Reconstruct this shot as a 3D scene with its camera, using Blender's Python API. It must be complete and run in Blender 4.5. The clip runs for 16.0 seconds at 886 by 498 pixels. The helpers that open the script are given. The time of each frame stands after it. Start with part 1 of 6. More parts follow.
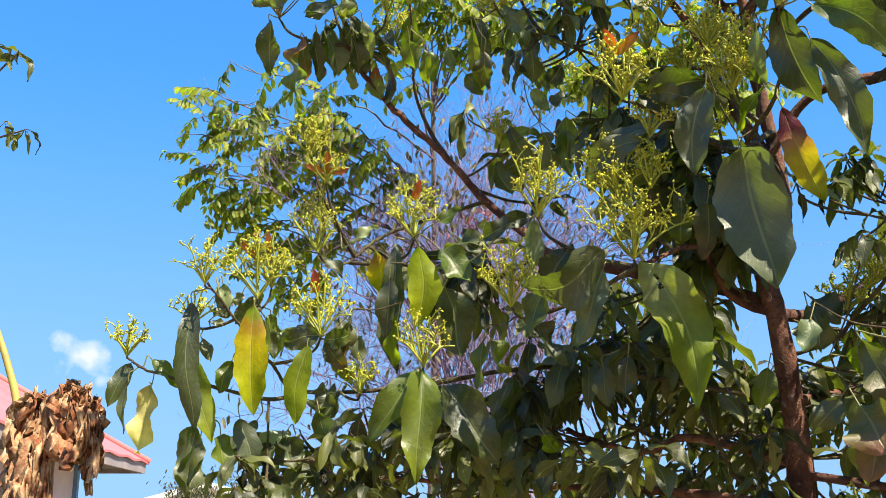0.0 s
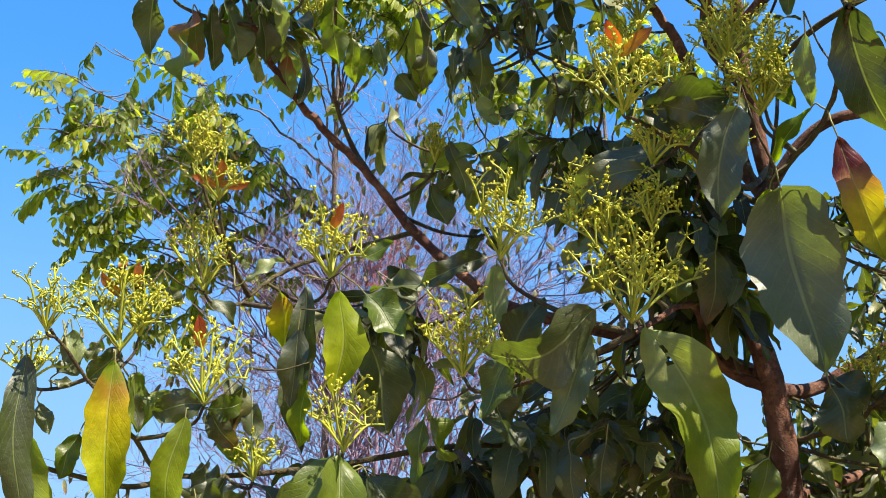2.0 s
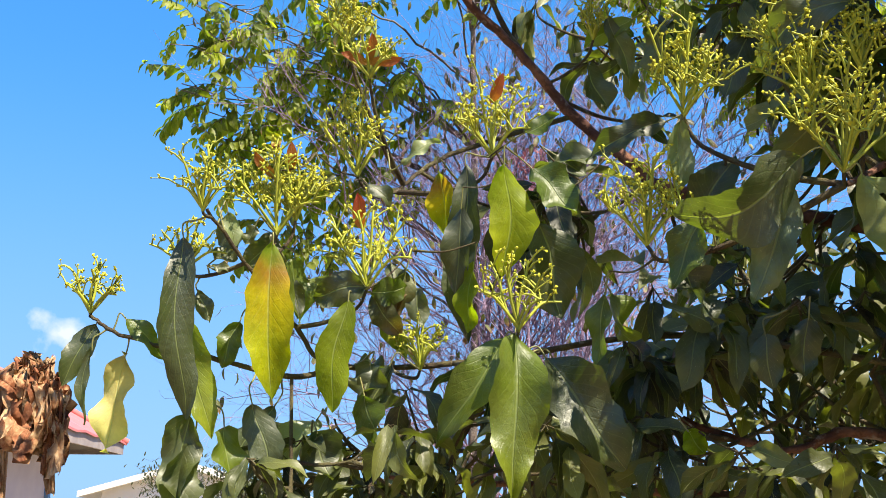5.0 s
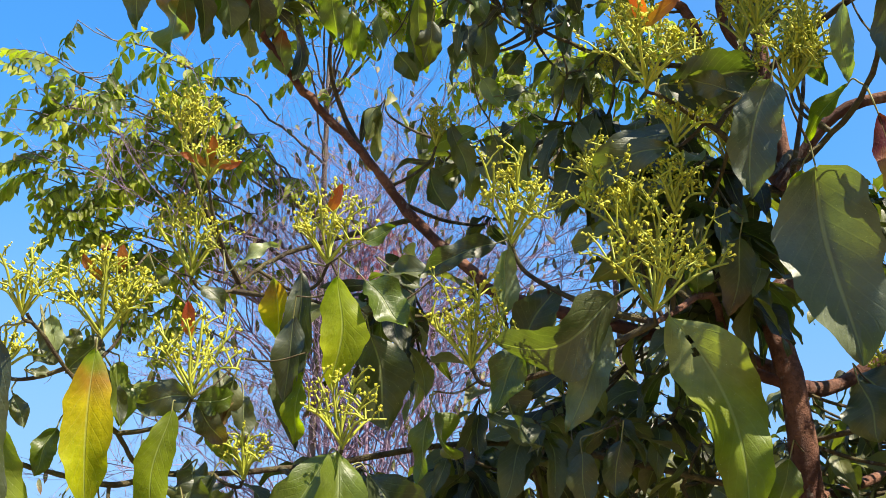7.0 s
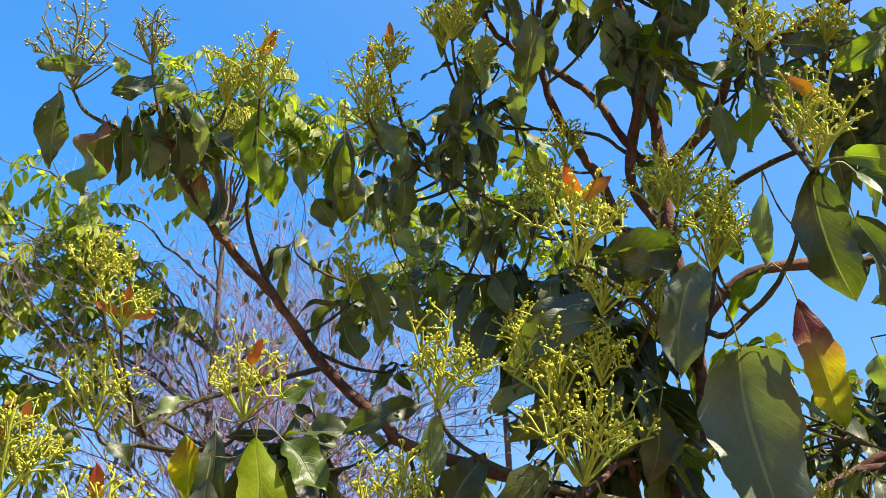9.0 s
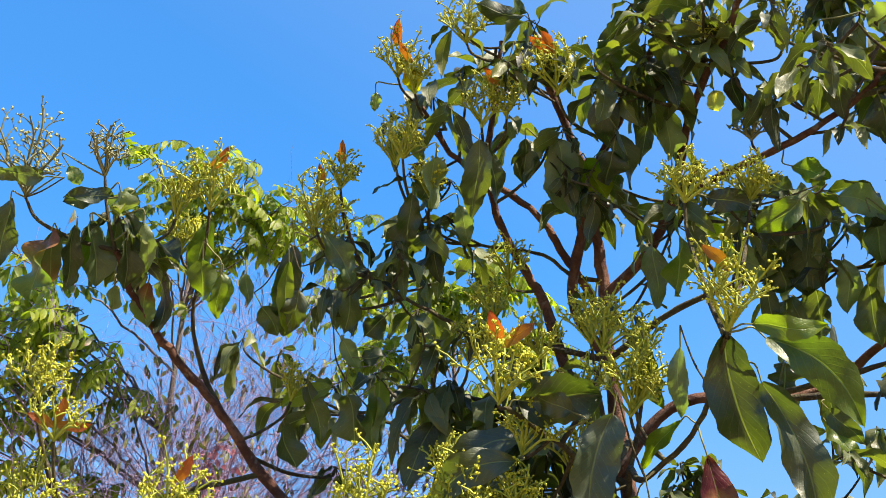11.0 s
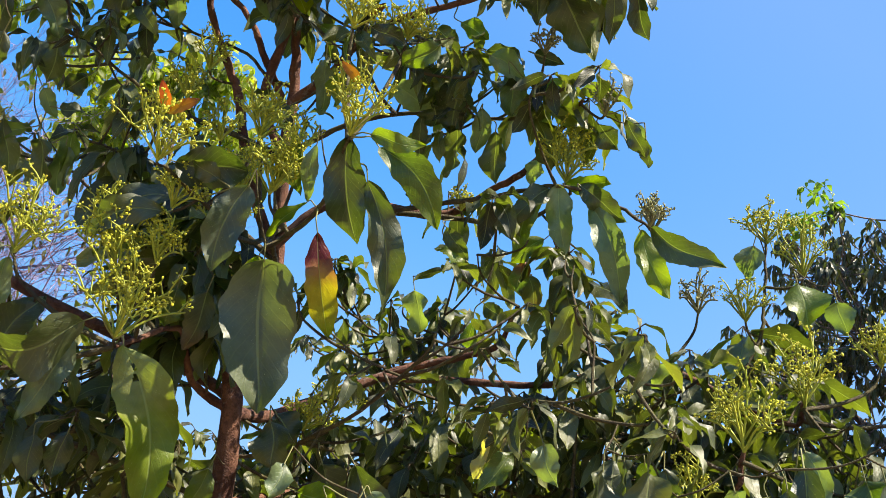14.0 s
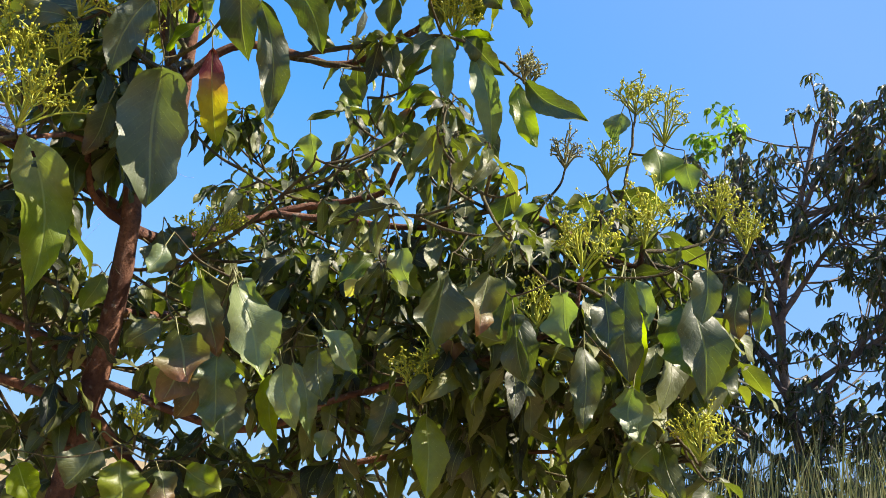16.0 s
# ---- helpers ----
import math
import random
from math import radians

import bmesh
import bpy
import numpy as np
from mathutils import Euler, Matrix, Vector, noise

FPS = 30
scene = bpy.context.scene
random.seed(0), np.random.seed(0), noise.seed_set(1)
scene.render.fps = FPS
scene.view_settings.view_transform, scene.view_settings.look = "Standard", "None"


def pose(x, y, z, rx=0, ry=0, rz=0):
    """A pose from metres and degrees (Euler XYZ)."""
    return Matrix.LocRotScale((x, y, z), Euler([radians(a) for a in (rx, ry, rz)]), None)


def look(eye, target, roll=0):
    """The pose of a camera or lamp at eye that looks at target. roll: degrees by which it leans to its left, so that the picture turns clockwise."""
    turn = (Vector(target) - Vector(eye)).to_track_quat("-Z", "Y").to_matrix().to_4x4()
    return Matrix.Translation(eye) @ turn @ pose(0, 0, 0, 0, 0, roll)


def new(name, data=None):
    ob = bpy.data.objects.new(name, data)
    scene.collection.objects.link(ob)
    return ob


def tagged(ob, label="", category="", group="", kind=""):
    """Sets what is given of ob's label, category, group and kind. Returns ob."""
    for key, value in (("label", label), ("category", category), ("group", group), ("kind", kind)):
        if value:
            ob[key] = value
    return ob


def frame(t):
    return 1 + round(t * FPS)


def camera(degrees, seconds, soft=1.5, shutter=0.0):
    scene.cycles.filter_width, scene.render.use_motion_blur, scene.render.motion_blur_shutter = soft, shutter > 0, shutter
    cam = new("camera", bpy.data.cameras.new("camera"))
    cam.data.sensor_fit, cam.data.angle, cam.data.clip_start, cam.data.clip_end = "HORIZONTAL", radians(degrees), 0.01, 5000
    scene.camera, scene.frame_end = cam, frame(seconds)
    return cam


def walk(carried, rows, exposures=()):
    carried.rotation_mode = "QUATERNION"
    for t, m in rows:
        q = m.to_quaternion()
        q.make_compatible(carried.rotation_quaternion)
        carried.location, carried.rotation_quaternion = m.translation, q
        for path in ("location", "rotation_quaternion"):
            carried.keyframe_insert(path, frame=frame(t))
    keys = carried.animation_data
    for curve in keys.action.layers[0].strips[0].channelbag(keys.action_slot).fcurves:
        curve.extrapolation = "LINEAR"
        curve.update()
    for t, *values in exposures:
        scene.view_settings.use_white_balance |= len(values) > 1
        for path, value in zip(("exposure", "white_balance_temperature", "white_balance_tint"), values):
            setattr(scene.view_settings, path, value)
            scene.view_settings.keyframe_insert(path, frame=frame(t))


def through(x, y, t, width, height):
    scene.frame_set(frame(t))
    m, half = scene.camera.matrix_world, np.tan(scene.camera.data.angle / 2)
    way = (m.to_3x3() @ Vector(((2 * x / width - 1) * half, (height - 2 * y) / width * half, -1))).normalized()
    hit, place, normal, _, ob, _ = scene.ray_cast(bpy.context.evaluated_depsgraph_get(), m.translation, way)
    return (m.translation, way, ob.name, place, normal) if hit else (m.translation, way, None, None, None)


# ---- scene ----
# ---------------------------------------------------------------- camera
def eye(x, y, z, yaw, pitch, roll):
    return pose(x, y, z, 90 + pitch, 0, yaw) @ pose(0, 0, 0, 0, 0, roll)


cam = camera(46.4, 16.0, soft=0.75, shutter=0.0)
PATH = [
    (0.0, eye(0.196, -0.583, 1.416, 0.00, 16.02, 0.01)),
    (0.5, eye(0.141, -0.401, 1.476, -1.95, 15.74, -0.38)),
    (1.0, eye(0.116, -0.229, 1.532, -3.69, 16.17, -0.79)),
    (1.5, eye(0.128, -0.197, 1.586, -6.40, 16.27, 0.38)),
    (2.0, eye(0.087, -0.112, 1.598, -7.90, 17.04, 0.38)),
    (2.5, eye(0.027, -0.032, 1.623, -5.65, 17.13, -0.30)),
    (3.0, eye(-0.017, -0.017, 1.580, -2.63, 17.92, -0.95)),
    (3.2, eye(-0.031, -0.025, 1.572, -1.97, 17.42, -1.42)),
    (5.3, eye(0.040, 0.059, 1.497, -1.25, 14.92, 0.47)),
    (5.5, eye(0.050, 0.052, 1.506, -3.24, 15.65, -0.57)),
    (6.0, eye(0.078, 0.021, 1.540, -5.50, 16.45, 0.70)),
    (6.5, eye(0.135, -0.016, 1.612, -5.20, 15.46, 1.03)),
    (7.0, eye(0.061, 0.000, 1.600, -9.13, 17.23, 0.58)),
    (7.5, eye(0.024, 0.004, 1.626, -11.32, 18.83, 0.59)),
    (8.0, eye(0.073, -0.030, 1.638, -11.40, 20.41, 0.48)),
    (8.5, eye(0.025, -0.024, 1.672, -13.92, 21.26, 0.51)),
    (9.0, eye(-0.037, -0.001, 1.683, -17.14, 23.03, -0.31)),
    (9.2, eye(-0.040, -0.009, 1.684, -17.40, 23.54, 0.43)),
    (11.3, eye(0.016, -0.118, 1.821, -18.53, 26.37, 2.71)),
    (11.5, eye(0.012, -0.051, 1.839, -20.66, 26.94, 3.74)),
    (12.0, eye(0.084, -0.084, 1.844, -23.55, 25.64, 5.14)),
    (12.5, eye(0.287, -0.113, 1.804, -22.17, 25.48, 7.61)),
    (13.0, eye(0.067, -0.103, 1.810, -31.30, 21.56, 5.78)),
    (13.5, eye(-0.032, -0.231, 1.753, -34.79, 18.72, 6.09)),
    (14.0, eye(0.077, -0.430, 1.634, -32.46, 17.49, 8.51)),
    (14.5, eye(0.009, -0.546, 1.565, -34.57, 16.36, 7.67)),
    (15.0, eye(0.027, -0.595, 1.522, -35.93, 15.77, 9.50)),
    (15.5, eye(0.132, -0.608, 1.460, -35.46, 16.11, 9.91)),
    (16.0, eye(0.131, -0.623, 1.410, -36.52, 14.57, 11.74)),
]
walk(cam, PATH, exposures=[(0.0, 1.48), (16.0, 1.48)])

# ---------------------------------------------------------------- light
SUN_DIR = Vector((0.40, -0.46, 0.82)).normalized()
world = bpy.data.worlds.new("sky")
scene.world = world
world.use_nodes = True
wn, wl = world.node_tree.nodes, world.node_tree.links
sky = wn.new("ShaderNodeTexSky")
sky.sky_type = "NISHITA"
sky.sun_disc = False
sky.sun_elevation = math.asin(SUN_DIR.z)
sky.sun_rotation = math.atan2(SUN_DIR.x, SUN_DIR.y)
sky.altitude, sky.air_density, sky.dust_density, sky.ozone_density = 800, 1.1, 0.8, 4.0
bg = wn["Background"]
bg.inputs["Strength"].default_value = 0.100
# a small fair-weather cloud low in the sky
geo = wn.new("ShaderNodeTexCoord")
cloud_noise = wn.new("ShaderNodeTexNoise")
cloud_noise.inputs["Scale"].default_value = 26.0
cloud_noise.inputs["Detail"].default_value = 6.0
wl.new(geo.outputs["Generated"], cloud_noise.inputs["Vector"])
cdist = wn.new("ShaderNodeVectorMath")
cdist.operation = "DISTANCE"
cdist.inputs[1].default_value = (-0.327, 0.930, 0.168)
wl.new(geo.outputs["Generated"], cdist.inputs[0])
cm = wn.new("ShaderNodeMath")
cm.operation = "MULTIPLY_ADD"
cm.inputs[1].default_value = -20.0
cm.inputs[2].default_value = 0.0
wl.new(cdist.outputs["Value"], cm.inputs[0])
ca = wn.new("ShaderNodeMath")
wl.new(cm.outputs[0], ca.inputs[0])
cz = wn.new("ShaderNodeMath")
cz.operation = "MULTIPLY"
cz.inputs[1].default_value = 1.7
wl.new(cloud_noise.outputs["Fac"], cz.inputs[0])
wl.new(cz.outputs[0], ca.inputs[1])
cr = wn.new("ShaderNodeMapRange")
cr.inputs["From Min"].default_value, cr.inputs["From Max"].default_value = 0.40, 0.74
wl.new(ca.outputs[0], cr.inputs["Value"])
cmix = wn.new("ShaderNodeMix")
cmix.data_type = "RGBA"
wl.new(cr.outputs["Result"], cmix.inputs[0])
deep = wn.new("ShaderNodeHueSaturation")
deep.inputs["Hue"].default_value = 0.497
deep.inputs["Saturation"].default_value, deep.inputs["Value"].default_value = 1.22, 1.0
wl.new(sky.outputs["Color"], deep.inputs["Color"])
tint = wn.new("ShaderNodeMix")
tint.data_type, tint.blend_type = "RGBA", "MULTIPLY"
tint.inputs[0].default_value = 1.0
tint.inputs[7].default_value = (0.84, 1.02, 1.06, 1)
wl.new(deep.outputs["Color"], tint.inputs[6])
soft = wn.new("ShaderNodeGamma")
soft.inputs["Gamma"].default_value = 0.55
wl.new(tint.outputs[2], soft.inputs["Color"])
clear = wn.new("ShaderNodeMix")
clear.data_type, clear.blend_type = "RGBA", "MULTIPLY"
clear.inputs[0].default_value = 1.0
clear.inputs[7].default_value = (0.55, 1.16, 1.85, 1)
wl.new(soft.outputs["Color"], clear.inputs[6])
# pale haze that thickens towards the horizon
height = wn.new("ShaderNodeSeparateXYZ")
wl.new(geo.outputs["Generated"], height.inputs[0])
thick = wn.new("ShaderNodeMapRange")
thick.interpolation_type = "SMOOTHSTEP"
thick.inputs["From Min"].default_value, thick.inputs["From Max"].default_value = 0.46, 0.0
thick.inputs["To Max"].default_value = 0.70
wl.new(height.outputs[2], thick.inputs["Value"])
haze = wn.new("ShaderNodeMix")
haze.data_type = "RGBA"
haze.inputs[7].default_value = (1.42, 2.05, 3.40, 1)
# and towards the sun's side of the sky
toward_sun = wn.new("ShaderNodeVectorMath")
toward_sun.operation = "DOT_PRODUCT"
toward_sun.inputs[1].default_value = SUN_DIR
wl.new(geo.outputs["Generated"], toward_sun.inputs[0])
glow = wn.new("ShaderNodeMapRange")
glow.inputs["From Min"].default_value, glow.inputs["From Max"].default_value = 0.10, 0.45
glow.inputs["To Max"].default_value = 0.44
wl.new(toward_sun.outputs["Value"], glow.inputs["Value"])
veil = wn.new("ShaderNodeMath")
veil.use_clamp = True
wl.new(thick.outputs["Result"], veil.inputs[0])
wl.new(glow.outputs["Result"], veil.inputs[1])
wl.new(veil.outputs[0], haze.inputs[0])
wl.new(clear.outputs[2], haze.inputs[6])
wl.new(haze.outputs[2], cmix.inputs[6])
cmix.inputs[7].default_value = (3.4, 3.7, 4.3, 1)
wl.new(cmix.outputs[2], bg.inputs["Color"])

sun = new("sun", bpy.data.lights.new("sun", "SUN"))
sun.data.energy, sun.data.angle, sun.data.color = 5.0, radians(0.5), (1.0, 0.89, 0.71)
sun.matrix_world = look(SUN_DIR * 40, (0, 0, 0))


# ---------------------------------------------------------------- materials
class Mat:
    def __init__(self, name, rough=0.5, spec=0.5, metal=0.0):
        self.m = bpy.data.materials.new(name)
        self.m.use_nodes = True
        self.n, self.l = self.m.node_tree.nodes, self.m.node_tree.links
        self.b = self.n["Principled BSDF"]
        self.b.inputs["Roughness"].default_value = rough
        self.b.inputs["Specular IOR Level"].default_value = spec
        self.b.inputs["Metallic"].default_value = metal
        self.tc = self.n.new("ShaderNodeTexCoord")

    def put(self, sock, value):
        if isinstance(value, bpy.types.NodeSocket):
            self.l.new(value, sock)
        else:
            sock.default_value = value

    def noise(self, scale, detail=4.0, rough=0.55, space="Object", distort=0.0):
        k = self.n.new("ShaderNodeTexNoise")
        k.inputs["Scale"].default_value, k.inputs["Detail"].default_value = scale, detail
        k.inputs["Roughness"].default_value, k.inputs["Distortion"].default_value = rough, distort
        self.l.new(self.tc.outputs[space], k.inputs["Vector"])
        return k.outputs["Fac"]

    def math(self, op, a, b=0.0, c=0.0, clamp=False):
        k = self.n.new("ShaderNodeMath")
        k.operation, k.use_clamp = op, clamp
        for sock, v in zip(k.inputs, (a, b, c)):
            self.put(sock, v)
        return k.outputs[0]

    def ranged(self, v, a, b, c=0.0, d=1.0):
        k = self.n.new("ShaderNodeMapRange")
        for key, x in (("Value", v), ("From Min", a), ("From Max", b), ("To Min", c), ("To Max", d)):
            self.put(k.inputs[key], x)
        return k.outputs["Result"]

    def mix(self, f, a, b, kind="MIX"):
        k = self.n.new("ShaderNodeMix")
        k.data_type, k.blend_type = "RGBA", kind
        self.put(k.inputs[0], f)
        for i, v in ((6, a), (7, b)):
            self.put(k.inputs[i], v if isinstance(v, bpy.types.NodeSocket) else (*v, 1.0))
        return k.outputs[2]

    def ramp(self, f, *stops):
        k = self.n.new("ShaderNodeValToRGB")
        el = k.color_ramp.elements
        while len(el) < len(stops):
            el.new(0.5)
        for e, (p, c) in zip(el, stops):
            e.position, e.color = p, (*c, 1.0)
        self.put(k.inputs[0], f)
        return k.outputs["Color"]

    def bump(self, h, strength=0.3, dist=0.002):
        k = self.n.new("ShaderNodeBump")
        k.inputs["Strength"].default_value, k.inputs["Distance"].default_value = strength, dist
        self.put(k.inputs["Height"], h)
        self.l.new(k.outputs["Normal"], self.b.inputs["Normal"])
        return k.outputs["Normal"]

    def rand(self):
        return self.n.new("ShaderNodeObjectInfo").outputs["Random"]

    def island(self):
        return self.n.new("ShaderNodeNewGeometry").outputs["Random Per Island"]

    def colour(self, c):
        self.put(self.b.inputs["Base Color"], c if isinstance(c, bpy.types.NodeSocket) else (*c, 1.0))

    def thin(self, colour, amount, normal=None):
        """Light that shines through a thin leaf."""
        tr, mx = self.n.new("ShaderNodeBsdfTranslucent"), self.n.new("ShaderNodeMixShader")
        self.put(tr.inputs["Color"], colour)
        if normal is not None:
            self.l.new(normal, tr.inputs["Normal"])
        mx.inputs[0].default_value = amount
        self.l.new(self.b.outputs[0], mx.inputs[1])
        self.l.new(tr.outputs[0], mx.inputs[2])
        self.l.new(mx.outputs[0], self.n["Material Output"].inputs["Surface"])


def leaf_material(name, stops, rough=0.36, through=0.3, blotch=(0.09, 0.06, 0.02), blotches=0.3, single=True, spread=0.35, vein=(0.30, 0.34, 0.14), spec=0.5):
    """A broad leaf: colour runs along its length by stops, with midrib, side veins, blotches and a glossy skin."""
    m = Mat(name, rough, spec)
    sep = m.n.new("ShaderNodeSeparateXYZ")
    m.l.new(m.tc.outputs["UV"], sep.inputs[0])
    u, v = sep.outputs[0], sep.outputs[1]
    off = m.math("ABSOLUTE", m.math("SUBTRACT", v, 0.5))
    r = m.rand() if single else m.island()
    broad = m.noise(14, 3)
    fine = m.noise(160, 5, 0.6)
    place = m.math("ADD", u, m.math("MULTIPLY", m.math("SUBTRACT", broad, 0.5), 0.5))
    c = m.ramp(place, *stops)
    tone = m.math("ADD", m.math("MULTIPLY", m.math("SUBTRACT", r, 0.5), spread * 2), m.math("MULTIPLY_ADD", m.math("SUBTRACT", m.noise(30, 4, 0.6), 0.5), 1.1, 1.0))
    k = m.n.new("ShaderNodeHueSaturation")
    m.put(k.inputs["Value"], tone)
    m.put(k.inputs["Hue"], m.math("MULTIPLY_ADD", m.math("SUBTRACT", m.noise(5, 2), 0.5), 0.05, m.math("MULTIPLY_ADD", r, -0.03, 0.507)))
    m.put(k.inputs["Color"], c)
    c = k.outputs["Color"]
    spots = m.ranged(m.noise(45, 6, 0.7), 0.66, 0.74)
    c = m.mix(m.math("MULTIPLY", spots, blotches), c, blotch)
    c = m.mix(m.ranged(m.noise(620, 2, 0.5), 0.735, 0.755, 0.0, 0.6), c, (0.42, 0.44, 0.34))
    rib = m.ranged(off, 0.012, 0.030, 1.0, 0.0)
    side = m.math("SINE", m.math("MULTIPLY", m.math("SUBTRACT", u, m.math("MULTIPLY", off, 0.55)), 62.0))
    side = m.math("MULTIPLY", m.ranged(side, 0.86, 1.0), m.ranged(off, 0.40, 0.5, 0.055, 0.0))
    veins = m.math("MAXIMUM", m.math("MULTIPLY", rib, 0.32), side)
    c = m.mix(veins, c, vein)
    m.colour(c)
    h = m.math("ADD", m.math("MULTIPLY", veins, -0.8), m.math("ADD", m.math("MULTIPLY", broad, 1.2), m.math("MULTIPLY", fine, 0.25)))
    n = m.bump(h, 0.6, 0.006)
    m.put(m.b.inputs["Roughness"], m.ranged(fine, 0.3, 0.7, rough - 0.06, rough + 0.12))
    bright = m.mix(1.0, c, (2.7, 3.1, 0.7), "MULTIPLY")
    m.thin(bright, through, n)
    return m.m


def G(a, b=None):
    return ((0.0, a), (1.0, b or a))


LEAF = {
    "mature": leaf_material("mature_leaf", G((0.037, 0.050, 0.015), (0.048, 0.063, 0.013)), 0.46, 0.31, spec=0.9),
    "green": leaf_material("green_leaf", G((0.068, 0.100, 0.013), (0.100, 0.138, 0.009)), 0.38, 0.36, spec=0.6),
    "dusky": leaf_material("dusky_leaf", G((0.050, 0.066, 0.038), (0.049, 0.066, 0.031)), 0.48, 0.26, spec=0.75),
    "lime": leaf_material("light_green_leaf", G((0.125, 0.175, 0.008), (0.175, 0.215, 0.005)), 0.48, 0.46, spec=0.22),
    # stops paint a sunlit pale base, then the shadow edge and backlit green
    "hole": leaf_material("eaten_leaf", ((0.0, (0.15, 0.20, 0.070)), (0.30, (0.13, 0.16, 0.050)), (0.42, (0.085, 0.125, 0.010)), (1.0, (0.100, 0.165, 0.006))), 0.42, 0.32, spread=0.05, spec=0.35),
    "pale": leaf_material("pale_leaf", G((0.122, 0.158, 0.078), (0.108, 0.147, 0.054)), 0.40, 0.26, spec=0.7),
    "yellow": leaf_material("yellowing_leaf", ((0.0, (0.13, 0.18, 0.015)), (0.16, (0.25, 0.15, 0.016)), (0.42, (0.34, 0.30, 0.003)), (0.70, (0.25, 0.27, 0.003)), (1.0, (0.09, 0.13, 0.006))), 0.5, 0.42, blotches=0.5, spread=0.1, spec=0.2),
    "straw": leaf_material("straw_leaf", ((0.0, (0.16, 0.13, 0.04)), (0.3, (0.36, 0.33, 0.11)), (1.0, (0.40, 0.40, 0.13))), 0.55, 0.30, blotches=0.6, spread=0.15),
    "brown": leaf_material("browning_leaf", ((0.0, (0.055, 0.075, 0.024)), (0.5, (0.075, 0.080, 0.026)), (0.85, (0.13, 0.075, 0.032)), (1.0, (0.16, 0.085, 0.04))), 0.45, 0.22, blotches=0.5),
    "red": leaf_material("red_and_yellow_leaf", ((0.0, (0.040, 0.011, 0.008)), (0.24, (0.085, 0.017, 0.010)), (0.36, (0.26, 0.15, 0.05)), (0.50, (0.30, 0.26, 0.015)), (1.0, (0.15, 0.18, 0.012))), 0.42, 0.32, spread=0.05, spec=0.3),
    "redgreen": leaf_material("red_tinged_leaf", ((0.0, (0.17, 0.055, 0.025)), (0.28, (0.16, 0.085, 0.03)), (0.5, (0.09, 0.13, 0.03)), (1.0, (0.07, 0.12, 0.025))), 0.40, 0.28),
    "young": leaf_material("young_orange_leaf", ((0.0, (0.24, 0.13, 0.022)), (0.4, (0.29, 0.110, 0.016)), (1.0, (0.23, 0.058, 0.012))), 0.42, 0.26, blotches=0.35, spread=0.3, vein=(0.36, 0.20, 0.05)),
    "foliage": leaf_material("tree_foliage", G((0.039, 0.050, 0.013), (0.068, 0.081, 0.014)), 0.47, 0.30, single=False, spread=0.80, spec=0.7),
    "feather": leaf_material("feather_leaflet", G((0.112, 0.152, 0.018), (0.180, 0.212, 0.020)), 0.46, 0.46, single=True, spread=0.5, blotches=0.1),
    "far": leaf_material("far_foliage", G((0.036, 0.046, 0.022), (0.052, 0.058, 0.026)), 0.38, 0.22, single=False, spread=0.5),
    "sprout": leaf_material("sprout_leaf", G((0.075, 0.135, 0.025), (0.105, 0.170, 0.030)), 0.42, 0.4, single=False, spread=0.2),
}


def bark_material(name, a, b, scale=60):
    m = Mat(name, 0.8, 0.3)
    big, fine = m.noise(scale * 0.25, 4), m.noise(scale * 3, 6, 0.7)
    c = m.mix(m.ranged(big, 0.40, 0.60), a, b)
    # random dark mottling, which also paints dappled leaf shadow onto the trunk
    c = m.mix(m.math("MULTIPLY", m.ranged(m.noise(scale * 0.9, 5, 0.7), 0.52, 0.62), 0.6), c, tuple(x * 0.55 for x in a))
    c = m.mix(m.math("MULTIPLY", m.ranged(fine, 0.5, 0.75), 0.5), c, tuple(x * 0.4 for x in a))
    c = m.mix(m.math("MULTIPLY", m.ranged(m.noise(scale * 0.6, 3), 0.62, 0.7), 0.5), c, (0.30, 0.28, 0.24))
    m.colour(c)
    m.bump(m.math("ADD", fine, m.math("MULTIPLY", big, 1.5)), 0.8, 0.008)
    return m.m


BARK = bark_material("reddish_bark", (0.085, 0.035, 0.024), (0.200, 0.094, 0.058))
TWIG = bark_material("green_brown_twig", (0.070, 0.050, 0.028), (0.110, 0.095, 0.038), 120)
GREY_BARK = bark_material("grey_bark", (0.14, 0.11, 0.10), (0.22, 0.18, 0.16), 40)
BARE = bark_material("bare_purple_twig", (0.28, 0.19, 0.31), (0.43, 0.31, 0.45), 90)


def simple(name, a, b, scale, rough=0.7, through=0.0, strength=0.2):
    m = Mat(name, rough, 0.4)
    f = m.noise(scale, 5, 0.6)
    c = m.mix(m.ranged(f, 0.3, 0.7), a, b)
    k = m.n.new("ShaderNodeHueSaturation")
    m.put(k.inputs["Value"], m.ranged(m.island(), 0.0, 1.0, 0.75, 1.25))
    m.put(k.inputs["Color"], c)
    m.colour(k.outputs["Color"])
    n = m.bump(f, strength, 0.003)
    if through:
        m.thin(k.outputs["Color"], through, n)
    return m.m


